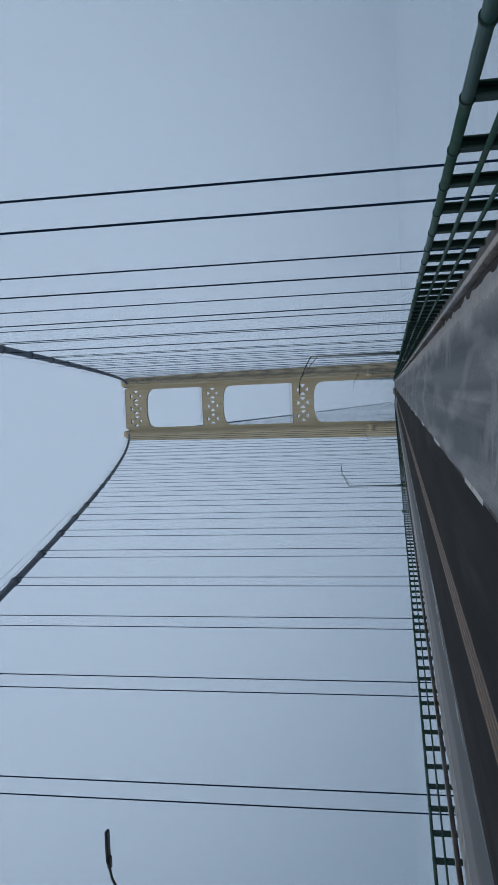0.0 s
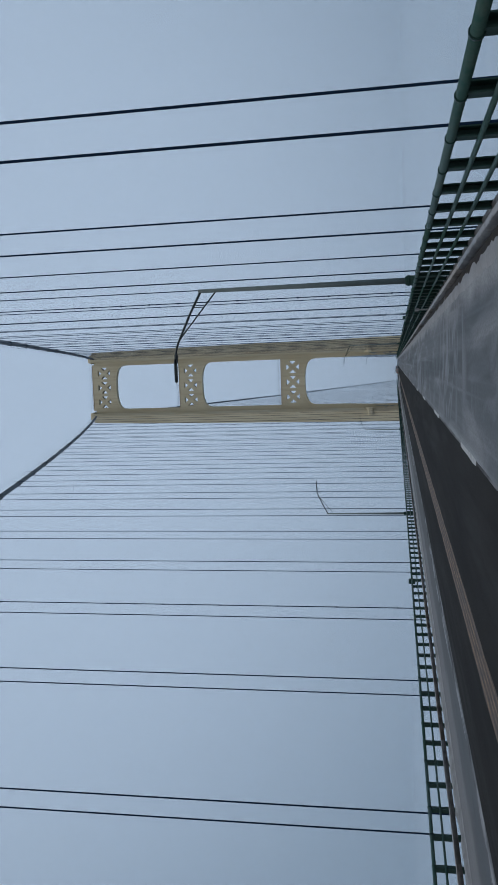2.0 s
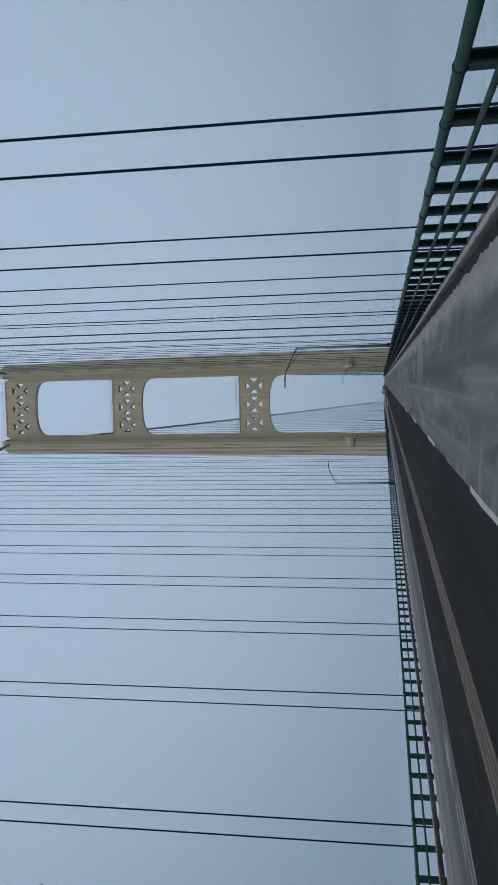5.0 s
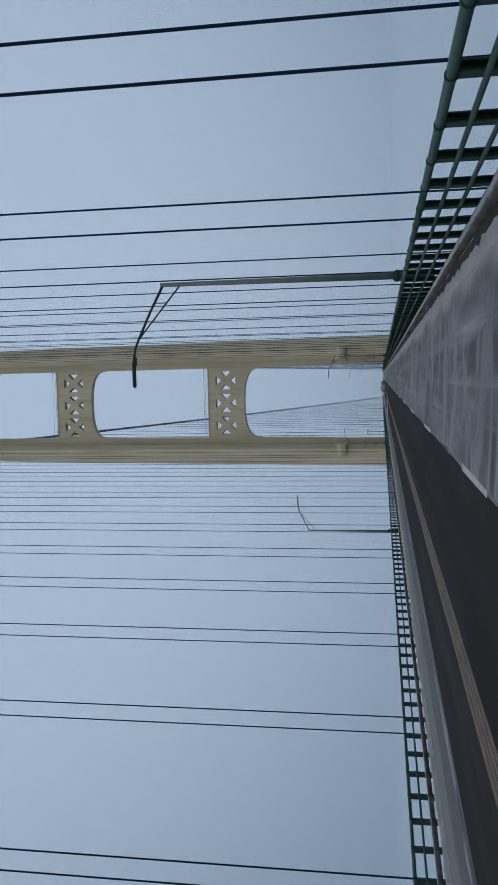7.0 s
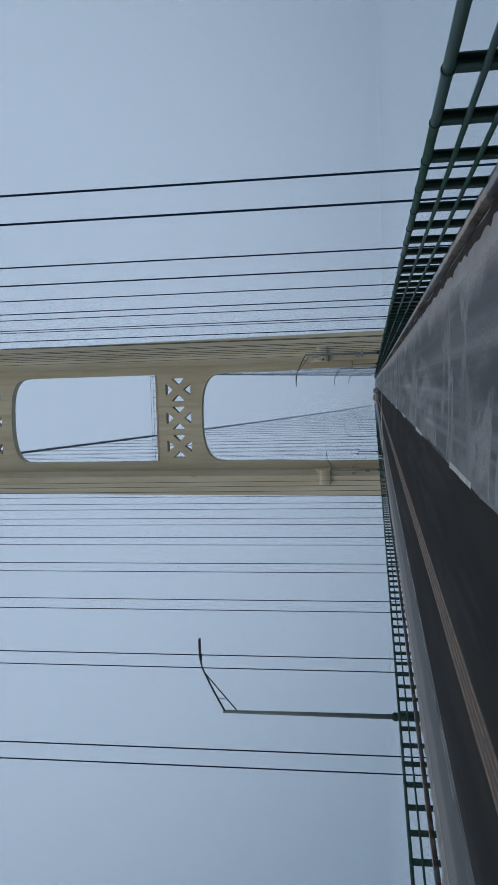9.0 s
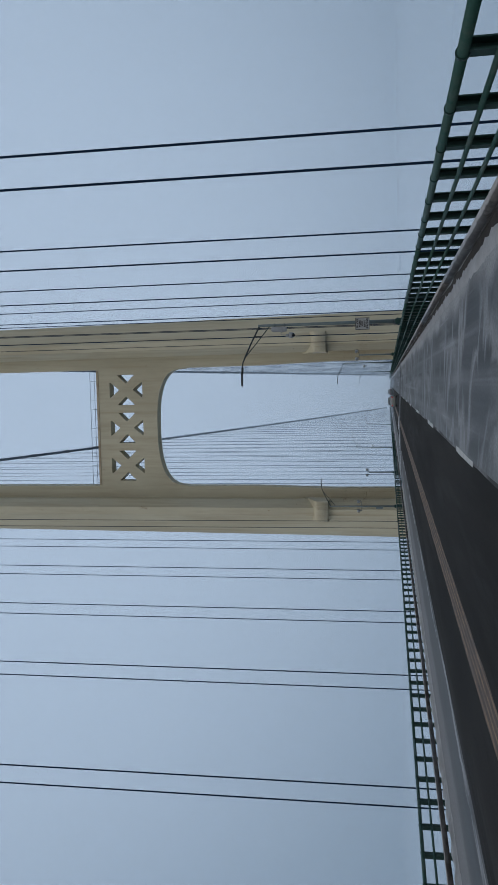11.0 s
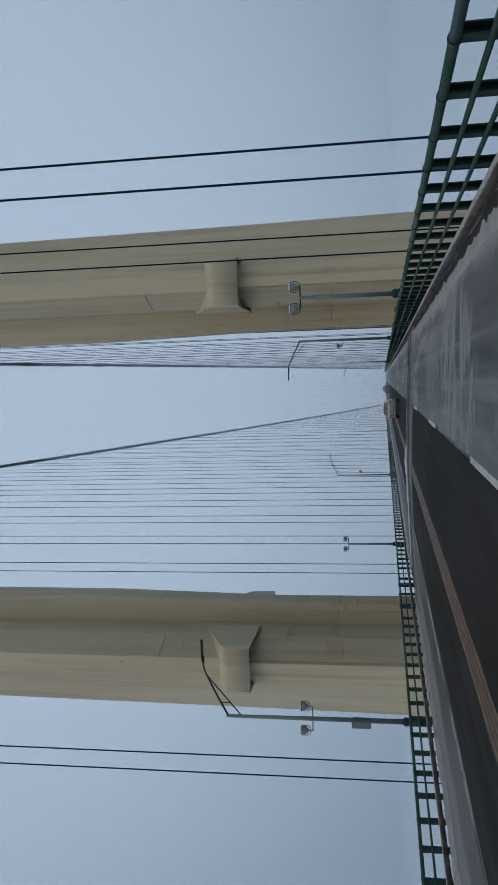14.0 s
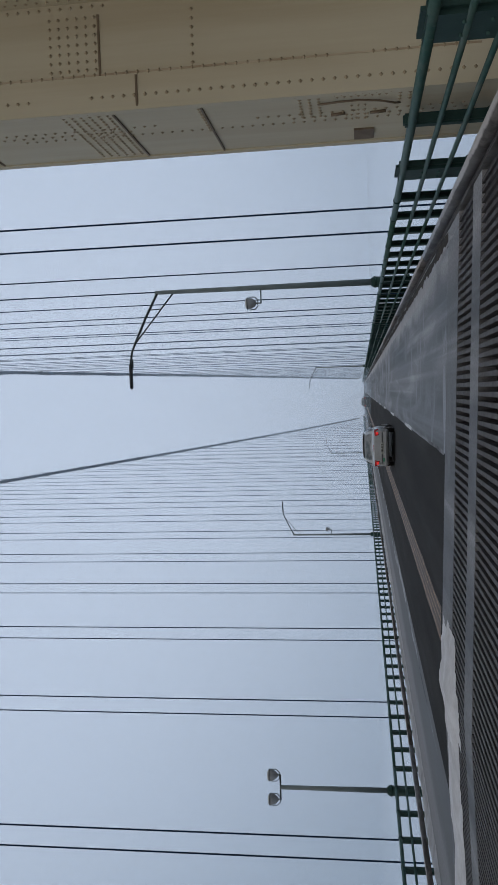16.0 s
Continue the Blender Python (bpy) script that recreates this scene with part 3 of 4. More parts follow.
# ---- main cables ----
for s in (1, -1):
    c = thing("main_cable", "thick wrapped steel main cable rising to the tower top", "cable", "main cables", pose(s * CABLE_X, 0, 0))
    for y0, y1 in ((NEAR, TOWER), (TOWER, FAR)):
        n = int((y1 - y0) / 5)
        ys = [y0 + (y1 - y0) * i / n for i in range(n + 1)]
        bm = bmesh.new()
        tube(bm, [(0, y, cable_z(y)) for y in ys], 0.31, 12)
        part("cable_strand", bm, CABLE, c)
        for side in (-0.36, 0.36):
            bm = bmesh.new()
            tube(bm, [(side, y, cable_z(y) + 1.15) for y in ys], 0.014, 5)
            part("hand_rope", bm, ROPE, c, "thin hand rope above the cable")

# ---- suspenders: a pair of ropes hung from a band on the cable ----
bm = bmesh.new()
rod(bm, (0, 0, 0), (0, 0, 1), 0.03, n=7)
rope_me = mesh_of("rope", bm, ROPE)
bm = bmesh.new()
rod(bm, (0, -0.45, 0), (0, 0.45, 0), 0.385, n=12)
box(bm, -0.06, 0.06, -0.4, 0.4, -0.5, 0.5, 0.02)
band_me = mesh_of("cable_band", bm, CABLE)
bm = bmesh.new()
rod(bm, (0, 0, 0), (0, 0, 0.35), 0.06, 0.045, n=8)
socket_me = mesh_of("socket", bm, CABLE)
stanchions = []
for side in (-0.36, 0.36):
    bm = bmesh.new()
    rod(bm, (side * 0.9, 0, 0.25), (side, 0, 1.16), 0.018, n=5)
    stanchions.append(mesh_of("stanchion", bm, ROPE))


def suspender(s, y, beads=False):
    z1 = cable_z(y)
    u = thing("suspender", "pair of black wire suspender ropes hung from the main cable", "suspender", "suspenders", pose(s * CABLE_X, y, -2.5))
    for g in (-ROPE_GAP, ROPE_GAP):
        part("rope", rope_me, ROPE, u, m=pose(g, 0, 0) @ Matrix.Diagonal((1, 1, z1 + 2.5, 1)))
        part("socket", socket_me, CABLE, u, m=pose(g, 0, 0))
    slope = math.degrees(math.atan2(cable_z(y + 1) - cable_z(y - 1), 2))
    band = part("cable_band", band_me, CABLE, u, "cable band with hand-rope stanchions", m=pose(0, 0, z1 + 2.5, slope))
    for me in stanchions:
        part("stanchion", me, ROPE, band)
    if beads:
        z = 4.0
        while z < 25.4:
            bm = bmesh.new()
            rod(bm, (0, 0, -0.05), (0, 0, 0.05), 0.06, n=8)
            part("clamp", bm, ROPE, u, "small clamp on the rope", m=pose(-s * ROPE_GAP, 0, z))
            z += 1.95
    return u


for s in (1, -1):
    for k in range(-6, 25):
        suspender(s, FIRST + k * PITCH, k == 6)
    for k in range(31):
        if BEYOND + k * PITCH < 730:
            suspender(s, BEYOND + k * PITCH)

# ---- tower ----
tower = thing("bridge_tower", "tall ivory-painted riveted steel bridge tower with arched portal struts", "tower", m=pose(-0.1, TOWER, -6))
LEVELS = ((-54, 0.0, 15.0), (6, 0.0, 14.65), (14, 0.0, 14.5), (25, 0.04, 14.35), (39, 0.1, 14.15), (78, 0.2, 13.65), (TOP + 6, 0.3, 12.85))
INNER, STEP_X, FACE_X, NOSE_X = 8.5, 9.75, 9.65, 10.45      # the stepped cells of a leg, from the roadway outwards
NOSE_Y, FACE_Y, STEP_Y, REAR_Y, BACK = -3.85, -1.9, 0.98, 3.0, 6.3


def leg_plan(inset, outer, shrink=1.0):
    lean = inset + 0.3 * min(1.0, inset / 0.04)
    return [(INNER - lean, STEP_Y), (STEP_X - inset, STEP_Y), (FACE_X - inset, FACE_Y), (NOSE_X - inset, NOSE_Y * shrink), (11.4 - inset, NOSE_Y * shrink), (outer - 0.5, -1.55 * shrink), (outer, -0.8),
            (outer, 2.4), (outer - 0.5, 3.2), (11.4 - inset, BACK * shrink), (NOSE_X - inset, BACK * shrink), (FACE_X - inset, 5.6 * shrink), (STEP_X - inset, REAR_Y), (INNER - lean, REAR_Y)]


def hood(bm, s, face):
    """The flared housing on a leg's face: upright front, top sloping up to the leg, long side plates, recessed underside."""
    rows = []
    for z, front, back in ((15.08, 4.8, 0.35), (16.35, 4.8, 0.35), (16.52, 4.77, 0.35), (16.62, 4.7, 0.35), (16.68, 4.58, 0.35), (18.4, 0.5, 0.35)):
        out = max(0.0, (front - 0.5) / 4.3)
        inner, outer = (9.43 if face > 0 else 9.2) + 0.03 * (1 - out), 12.1
        rows.append([bm.verts.new((s * x, -y if face > 0 else y + 2.0, z)) for x, y in ((inner + 0.05, back), (inner, front - 0.12 * out), (inner + 0.1, front), (outer - 0.1, front), (outer, front - 0.12 * out), (outer, back))])
    for a, b in zip(rows, rows[1:]):
        for i in range(5):
            bm.faces.new((a[i], a[i + 1], b[i + 1], b[i])).smooth = i == 2
        bm.faces.new((a[5], a[0], b[0], b[5]))
    bm.faces.new(rows[-1])
    lip = [bm.verts.new((s * (10.76 + (v.co.x * s - 10.76) * 0.955), v.co.y * (0.985 if abs(v.co.y) > 3 else 1), 15.08)) for v in rows[0]]
    roof = [bm.verts.new((v.co.x, v.co.y, 15.3)) for v in lip]
    for a, b in ((rows[0], lip), (lip, roof)):
        for i in range(6):
            bm.faces.new((a[i], a[(i + 1) % 6], b[(i + 1) % 6], b[i]))
    bm.faces.new(roof)
    bmesh.ops.recalc_face_normals(bm, faces=bm.faces)


for s in (1, -1):
    bm = bmesh.new()
    rings = [[bm.verts.new((s * x, y, z)) for x, y in leg_plan(inset, outer, 1.0 - 0.0006 * max(0, z - 6))] for z, inset, outer in LEVELS]
    for a, b in zip(rings, rings[1:]):
        for i in range(len(a)):
            bm.faces.new((a[i], a[(i + 1) % len(a)], b[(i + 1) % len(a)], b[i]))
    bm.faces.new(rings[0])
    bm.faces.new(rings[-1])
    bmesh.ops.recalc_face_normals(bm, faces=bm.faces)
    leg = part("leg", bm, IVORY, tower, "ivory-painted box-section tower leg")
    for face in (1, -1):
        bm = bmesh.new()
        hood(bm, s, face)
        part("hood", bm, IVORY, leg, "flared housing on the leg's face")
        for z0, y0, z1, y1 in ((16.74, 4.45, 18.44, 0.4), (15.06, 4.6, 15.06, 0.3)):
            bm = bmesh.new()
            rod(bm, (s * (9.44 if face > 0 else 9.21), -y0 if face > 0 else y0 + 2.0, z0), (s * (9.46 if face > 0 else 9.23), -y1 if face > 0 else y1 + 2.0, z1), 0.045, n=6)
            part("lip", bm, IVORY, leg, "raised edge of the housing")
    # flat discs in the same shade colour stand in for openings
    for x, y in ((9.98, -4.25), (11.62, -4.3), (10.2, -3.75)):
        bm = bmesh.new()
        rod(bm, (s * x, y, 15.305), (s * x, y, 15.25), 0.2, n=12)
        part("vent", bm, GAP_SHADE, leg, "near-black disc painted as the shade of a round opening")
    bm = bmesh.new()
    box(bm, *sorted((s * 10.53, s * 11.07)), -4.2, NOSE_Y + 0.02, 5.0, 15.3, 0.02)
    part("conduit_cover", bm, IVORY, leg, "flat conduit cover running down the face")
    # riveted splice plates on the slanting face
    slope = Vector((s * (NOSE_X - FACE_X), NOSE_Y - FACE_Y, 0))
    side = Vector((-slope.y, slope.x, 0)).normalized() * 0.014
    if side.x * s > 0:
        side = -side
    for z0, z1 in ((9.93, 11.0), (20.6, 22.4), (33, 35), (46, 48), (60, 62), (74, 76), (88, 90)):
        lean = Vector((-s * 0.0028 * (z0 - 6), 0, 0)) if z0 > 14 else Vector((0, 0, 0))
        p0, p1 = Vector((s * FACE_X, FACE_Y, 0)) + slope * 0.06 + lean, Vector((s * FACE_X, FACE_Y, 0)) + slope * 0.97 + lean
        bm = bmesh.new()
        prism(bm, [(v.x, v.y) for v in (p0 + side, p1 + side, p1 - side * 9, p0 - side * 9)], z0, z1)
        bmesh.ops.recalc_face_normals(bm, faces=bm.faces)
        part("splice_plate", bm, IVORY, leg, "riveted splice plate")
    # holes are solid stubs coloured as shade
    for z, q, r in ((19.3, 0.5, 0.05), (13.2, 0.15, 0.05), (25.1, 0.6, 0.05)):
        p = Vector((s * FACE_X, FACE_Y, z)) + slope * q
        bm = bmesh.new()
        rod(bm, p - side * 8, p + side * 1.6, r, n=8)
        part("bolt_hole", bm, GAP_SHADE, leg, "near-black stub painted as the shade in a small hole")
    # saddle housing on top
    bm = bmesh.new()
    prism(bm, [(s * 10.36 + dx, dy) for dx, dy in ((-1.5, -2.2), (1.5, -2.2), (1.5, 2.2), (-1.5, 2.2))], TOP + 6, TOP + 7.4, [(s * 10.36 + dx, dy) for dx, dy in ((-1.1, -1.4), (1.1, -1.4), (1.1, 1.4), (-1.1, 1.4))])
    part("saddle", bm, IVORY, leg, "cable saddle housing on the leg's top")


def arch(z_spring, rise, half, n=24):
    """Points of a flattened arch, from one leg to the other."""
    out = []
    for i in range(n + 1):
        u = math.cos(math.pi * i / n)
        out.append((half * u, z_spring + rise * (1 - abs(u) ** 2.7) ** (1 / 2.7)))
    return out


def triangle(cx, cz, dx, dz, base, depth, near):
    """A rounded triangular opening of a strut's X pattern: its base away from the middle, its point towards it."""
    bx, bz = cx + dx * (near + depth), cz + dz * (near + depth)
    ax, az = cx + dx * near, cz + dz * near
    px, pz = -dz, dx
    pts = [(bx + px * base / 2, bz + pz * base / 2), (bx - px * base / 2, bz - pz * base / 2), (ax, az)]
    out = []
    for i in range(3):
        p, a, b = Vector(pts[i]), Vector(pts[i - 1]), Vector(pts[(i + 1) % 3])
        for u in (0.18, 0.07):
            out.append(tuple(p + (a - p) * u + (b - p) * (0.07 if u == 0.18 else 0.18) * 0.0))
        out.append(tuple(p + (b - p) * 0.07))
        out.append(tuple(p + (b - p) * 0.18))
    return out


for z0, spring, z1 in ((32.78, 28.82, 41.3), (69.9, 66.3, 78.45), (102.2, 98.75, 111.3)):
    half = INNER - 0.42 - 0.0018 * z0
    over = half + 0.5
    o = 6.0
    outer = [(over, spring + o), *[(x, z + o) for x, z in arch(spring, z0 - spring, half)], (-over, spring + o), (-over, z1 + o), (over, z1 + o)]
    holes = []
    zc = (z0 + z1) / 2 + 0.1
    for cx in (5.25, 0.0, -5.25):
        for dx, dz, near, depth, base in ((1, 0, 0.85, 1.25, 2.5), (-1, 0, 0.85, 1.25, 2.5), (0, 1, 0.95, 1.4, 2.3), (0, -1, 0.95, 1.4, 2.3)):
            holes.append(triangle(cx, zc + o, dx, dz, base, depth, near))
    bm = bmesh.new()
    plate(bm, outer, holes, STEP_Y + 0.06, REAR_Y - 0.1)
    strut = part("strut", bm, IVORY, tower, "arched portal strut pierced by an X pattern")
    bm = bmesh.new()
    for y in (STEP_Y - 0.02, REAR_Y - 0.1):
        box(bm, -over + 0.6, over - 0.6, y, y + 0.08, z1 + o - 0.25, z1 + o + 0.05)
    part("flange", bm, IVORY_DARK, strut, "flange along the strut's top")
    bm = bmesh.new()
    for y in (STEP_Y + 0.1, REAR_Y - 0.2):
        rod(bm, (-over + 0.5, y, z1 + o + 1.0), (over - 0.5, y, z1 + o + 1.0), 0.03, n=5)
        for i in range(13):
            x = -over + 0.7 + (2 * over - 1.4) * i / 12
            rod(bm, (x, y, z1 + o), (x, y, z1 + o + 1.0), 0.025, n=5)
    part("walkway_rail", bm, CABLE, strut, "thin walkway rail on the strut")

# rivets and seams low on the legs, where the road passes close
for s in (1, -1):
    verts, faces = [], []

    def stud(p, u, v, w, r=0.026):
        i = len(verts)
        for a, b in ((1, 0), (0, 1), (-1, 0), (0, -1)):
            verts.append(p + r * (a * u + b * v))
        verts.append(p + w * 0.02)
        faces.extend([(i + k, i + (k + 1) % 4, i + 4) for k in range(4)])

    up = Vector((0, 0, 1))
    corners = [Vector((s * x, y, 0)) for x, y in ((INNER, REAR_Y), (INNER, STEP_Y), (STEP_X, STEP_Y), (FACE_X, FACE_Y), (NOSE_X, NOSE_Y), (11.4, NOSE_Y))]
    # each face of the leg: upright rivet rows (share of its width), and splice blocks (foot, rows, from, to)
    plans = (((0.03, 0.33, 0.40, 0.47, 0.955, 0.985), ((10.36, 6, 0.04, 0.92), (9.25, 1, 0.05, 0.5), (7.83, 3, 0.04, 0.42), (6.78, 2, 0.04, 0.2), (12.6, 4, 0.04, 0.92))),
             ((0.12, 0.33, 0.96), ((10.42, 6, 0.36, 0.86), (9.26, 1, 0.36, 0.85), (13.0, 3, 0.1, 0.9))),
             ((0.04, 0.08, 0.93, 0.97), ((10.3, 5, 0.05, 0.95), (13.0, 4, 0.05, 0.95))),
             ((0.02, 0.05), ((9.98, 9, 0.09, 0.94),)),
             ((0.05,), ((9.98, 6, 0.65, 0.98),)))
    for a, b, (rows_at, blocks) in zip(corners[1:], corners, plans):
        u = (b - a).normalized()
        w = u.cross(up)
        if w.dot(Vector((s * 11.0, 1.0, 0)) - a) > 0:
            w = -w
        wide = (b - a).length
        lift = 0.018 if a is corners[4] else 0.004
        for q in rows_at:
            q = q if a is corners[1] else 1 - q
            for i in range(60):
                z = 6.1 + 0.13 * i
                if noise.noise((q * 9, z * 0.6, s)) > -0.25:
                    stud(a + (b - a) * q + up * (z + 0.05 * math.sin(q * 40)) + w * 0.004, u, up, w)
        for foot, count, q0, q1 in blocks:
            if a is not corners[1]:
                q0, q1 = 1 - q1, 1 - q0
            for j in range(count):
                for i in range(int(wide * (q1 - q0) / 0.1) + 1):
                    stud(a + u * (wide * q0 + 0.1 * i) + up * (foot + 0.11 * j) + w * lift, u, up, w)
    for i in range(15):
        for j in range(12):
            stud(Vector((s * (9.7 + 0.15 * i), -4.803, 15.2 + 0.105 * j)), Vector((1, 0, 0)), up, Vector((0, -1, 0)), 0.022)
    for y, z0, n in ((1.46, 7.29, 3), (1.62, 7.29, 3), (1.78, 7.29, 3), (1.93, 7.29, 3), (1.06, 7.0, 9), (1.14, 7.05, 8)):
        for i in range(n):
            stud(Vector((s * (INNER - 0.008), y, z0 + 0.08 * i)), Vector((0, 1, 0)), up, Vector((-s, 0, 0)), 0.02)
    me = bpy.data.meshes.new("rivets")
    me.from_pydata([tuple(v) for v in verts], [], faces)
    me.materials.append(RIVET)
    r = part("rivets", me, RIVET, tower, "rows of painted rivet heads")
    tagged(r, kind="stuff")
    for z in (9.2, 10.27, 12.4):
        bm = bmesh.new()
        box(bm, *sorted((s * (INNER - 0.018), s * (INNER + 0.03))), STEP_Y + 0.14, REAR_Y - 0.14, z, z + 0.025)
        part("seam", bm, SEAM_DARK, tower, "dark edge of a riveted plate")
    for z, x0, x1 in ((10.36, 8.9, 9.6), (9.93, 8.52, 8.88)):
        bm = bmesh.new()
        box(bm, *sorted((s * x0, s * x1)), STEP_Y - 0.01, STEP_Y + 0.02, z, z + 0.025)
        part("seam", bm, SEAM_DARK, tower, "dark edge of a riveted plate")
    bm = bmesh.new()
    box(bm, *sorted((s * 8.9, s * 8.92)), STEP_Y - 0.008, STEP_Y + 0.02, 6.0, 18.0)
    part("seam", bm, IVORY_DARK, tower, "dark edge of a riveted plate")
    for y0, y1 in ((REAR_Y - 0.12, REAR_Y + 0.01), (STEP_Y - 0.008, STEP_Y + 0.12)):
        bm = bmesh.new()
        box(bm, *sorted((s * (INNER - 0.02), s * (INNER + 0.04))), y0, y1, 6.0, 16.0)
        part("edge_plate", bm, IVORY, tower, "riveted edge plate")
    if s > 0:
        bm = bmesh.new()
        box(bm, -0.012, 0.02, -0.21, 0.21, -0.13, 0.13, 0.004)
        part("maker_plate", bm, SEAM_DARK, tower, "dull brown plate low on the leg", pose(INNER - 0.01, 2.58, 7.3))
        bm = bmesh.new()
        x = INNER - 0.03
        tube(bm, [Vector(p) for p in ((x + 0.03, 1.36, 7.84), (x, 1.28, 7.78), (x, 1.24, 7.6), (x, 1.23, 7.37), (x, 1.3, 7.12), (x, 1.42, 6.94), (x + 0.03, 1.5, 6.88))], 0.014, 6)
        part("grab_bar", bm, SEAM_DARK, tower, "thin bent bar on the leg")
        for y, z0, z1 in ((1.7, 7.53, 7.7), (1.72, 7.04, 7.23)):
            bm = bmesh.new()
            rod(bm, (INNER - 0.015, y, z0), (INNER - 0.015, y + 0.03, z1), 0.02, n=6)
            part("lug", bm, SEAM_DARK, tower, "short dark lug on the leg")

# pier number plate on the railing side of the leg
num = thing("pier_number", "small black plate with pale numerals beside the tower railing", "sign", m=pose(8.75, 324.6, 0.63))
bm = bmesh.new()
box(bm, -0.13, 0.13, -0.01, 0.01, 0, 0.145, 0.006)
part("backing", bm, SIGN_BLACK, num)
me = letters("19", 0.14)
me.materials.append(YELLOW_INK)
part("numerals", me, YELLOW_INK, num, m=pose(0, -0.013, 0.072))
bm = bmesh.new()
box(bm, -0.03, 0.03, 0.01, 0.05, -0.6, 0.15)
part("bracket", bm, GREEN, num)


# ---- street lamps and floodlight poles ----
def flood(parent, m):
    bm = bmesh.new()
    rod(bm, (0, 0, 0), (0, 0, 0.1), 0.03, n=6)
    loops = [ring_about(Vector((0, -0.02, z)), Vector((0, 0, 1)), r, 14) for z, r in ((0.08, 0.05), (0.12, 0.1), (0.2, 0.155), (0.28, 0.185), (0.36, 0.195))]
    loft(bm, loops)
    f = part("floodlight", bm, BOX_GREY, parent, "round grey floodlight head", m=m)
    bm = bmesh.new()
    loops = [ring_about(Vector((0, -0.02, z)), Vector((0, 0, 1)), r, 14) for z, r in ((0.355, 0.19), (0.40, 0.18), (0.43, 0.13), (0.445, 0.06))]
    loft(bm, loops)
    part("lens", bm, LAMP_GLASS, f)
    bm = bmesh.new()
    rod(bm, (0, -0.02, 0.345), (0, -0.02, 0.37), 0.205, n=14)
    part("rim", bm, DARK_POLE, f)
    bm = bmesh.new()
    tube(bm, [(-0.21, -0.02, 0.3), (-0.2, -0.02, 0.12), (-0.1, -0.02, 0.02), (0.1, -0.02, 0.02), (0.2, -0.02, 0.12), (0.21, -0.02, 0.3)], 0.016, 6)
    part("yoke", bm, DARK_POLE, f)


def lamp_base(p, height, r0, r1, mat):
    bm = bmesh.new()
    rod(bm, (0, 0, 0), (0, 0, 0.90), 0.165, n=14)
    rod(bm, (0, 0, 0.90), (0, 0, 0.96), 0.182, n=14)
    rod(bm, (0, 0, 0.96), (0, 0, 1.06), 0.182, 0.12, n=14)
    rod(bm, (0, 0, -0.14), (0, 0, 0.01), 0.165, n=14)
    box(bm, -0.24, 0.24, -0.24, 0.24, -0.14, -0.09)
    part("base", bm, GREEN, p, "dark green round base sleeve")
    bm = bmesh.new()
    rod(bm, (0, 0, 1.0), (0, 0, height), r0, r1, n=14)
    part("pole", bm, mat, p, "tapered grey-green pole")


def street_lamp(s, y, floods=(), box_at=None, words="tall grey-green street lamp with braced arm, behind the railing"):
    p = thing("street_lamp", words, "street lamp", "street lamps along the railings", pose(LAMP[s], y, KERB[s] - 0.06, 0, 0, 0 if s > 0 else 180))
    lamp_base(p, 8.14, 0.105, 0.065, POLE)
    bm = bmesh.new()
    tube(bm, [(0, 0, 8.06), (-0.8, 0, 8.49), (-1.6, 0, 8.87), (-1.9, 0, 9.0), (-2.15, 0, 9.05), (-2.45, 0, 9.06)], [0.045, 0.042, 0.04, 0.036, 0.034, 0.032], 8)
    part("arm", bm, DARK_POLE, p, "curved dark arm")
    bm = bmesh.new()
    rod(bm, (0, 0, 7.5), (-1.62, 0, 8.86), 0.026, n=6)
    rod(bm, (-0.55, 0, 8.35), (-0.55, 0, 7.97), 0.018, n=6)
    part("brace", bm, DARK_POLE, p)
    bm = bmesh.new()
    box(bm, -3.16, -2.3, -0.11, 0.11, 9.03, 9.11, 0.03)
    box(bm, -2.5, -2.15, -0.08, 0.08, 8.99, 9.09, 0.03)
    part("luminaire", bm, DARK_POLE, p, "slim dark luminaire head")
    for side in floods:
        bm = bmesh.new()
        rod(bm, (0, 0, 4.62), (side * 0.5, 0, 4.62), 0.025, n=6)
        rod(bm, (side * 0.5, 0, 4.60), (side * 0.5, 0, 4.76), 0.022, n=6)
        part("bracket", bm, POLE, p)
        flood(p, pose(side * 0.5, 0, 4.7))
    if box_at:
        bm = bmesh.new()
        box(bm, -0.03, 0.25, -0.24, 0.24, box_at, box_at + 0.76, 0.02)
        part("control_box", bm, POLE, p, "grey-green control box on the pole")
    return p


def flood_pole(s, y, height):
    p = thing("floodlight_pole", "short grey-green pole with two floodlights on a crossbar", "floodlight pole", "floodlight poles at the tower", pose(LAMP[s], y, KERB[s] - 0.06))
    lamp_base(p, height, 0.09, 0.07, POLE)
    bm = bmesh.new()
    rod(bm, (-0.44, 0, height), (0.44, 0, height), 0.028, n=6)
    part("crossbar", bm, DARK_POLE, p)
    for x in (-0.42, 0.42):
        flood(p, pose(x, 0, height))


for k in (0, 8, 16):
    street_lamp(-1, FIRST + k * PITCH)
for k in (-4, 4, 12):
    street_lamp(1, FIRST + k * PITCH + 0.35)
street_lamp(-1, FIRST + 24 * PITCH, floods=(-1, 1), box_at=2.3, words="tall street lamp with two floodlights and a control box")
street_lamp(1, BEYOND, floods=(-1,), words="tall street lamp with one round floodlight, behind the railing")
street_lamp(-1, BEYOND + 4 * PITCH, floods=(-1,), words="tall street lamp with one round floodlight, far along the railing")
street_lamp(1, BEYOND + 8 * PITCH)
street_lamp(-1, BEYOND + 12 * PITCH)
flood_pole(1, FIRST + 24 * PITCH, 4.55)
flood_pole(-1, BEYOND, 4.62)

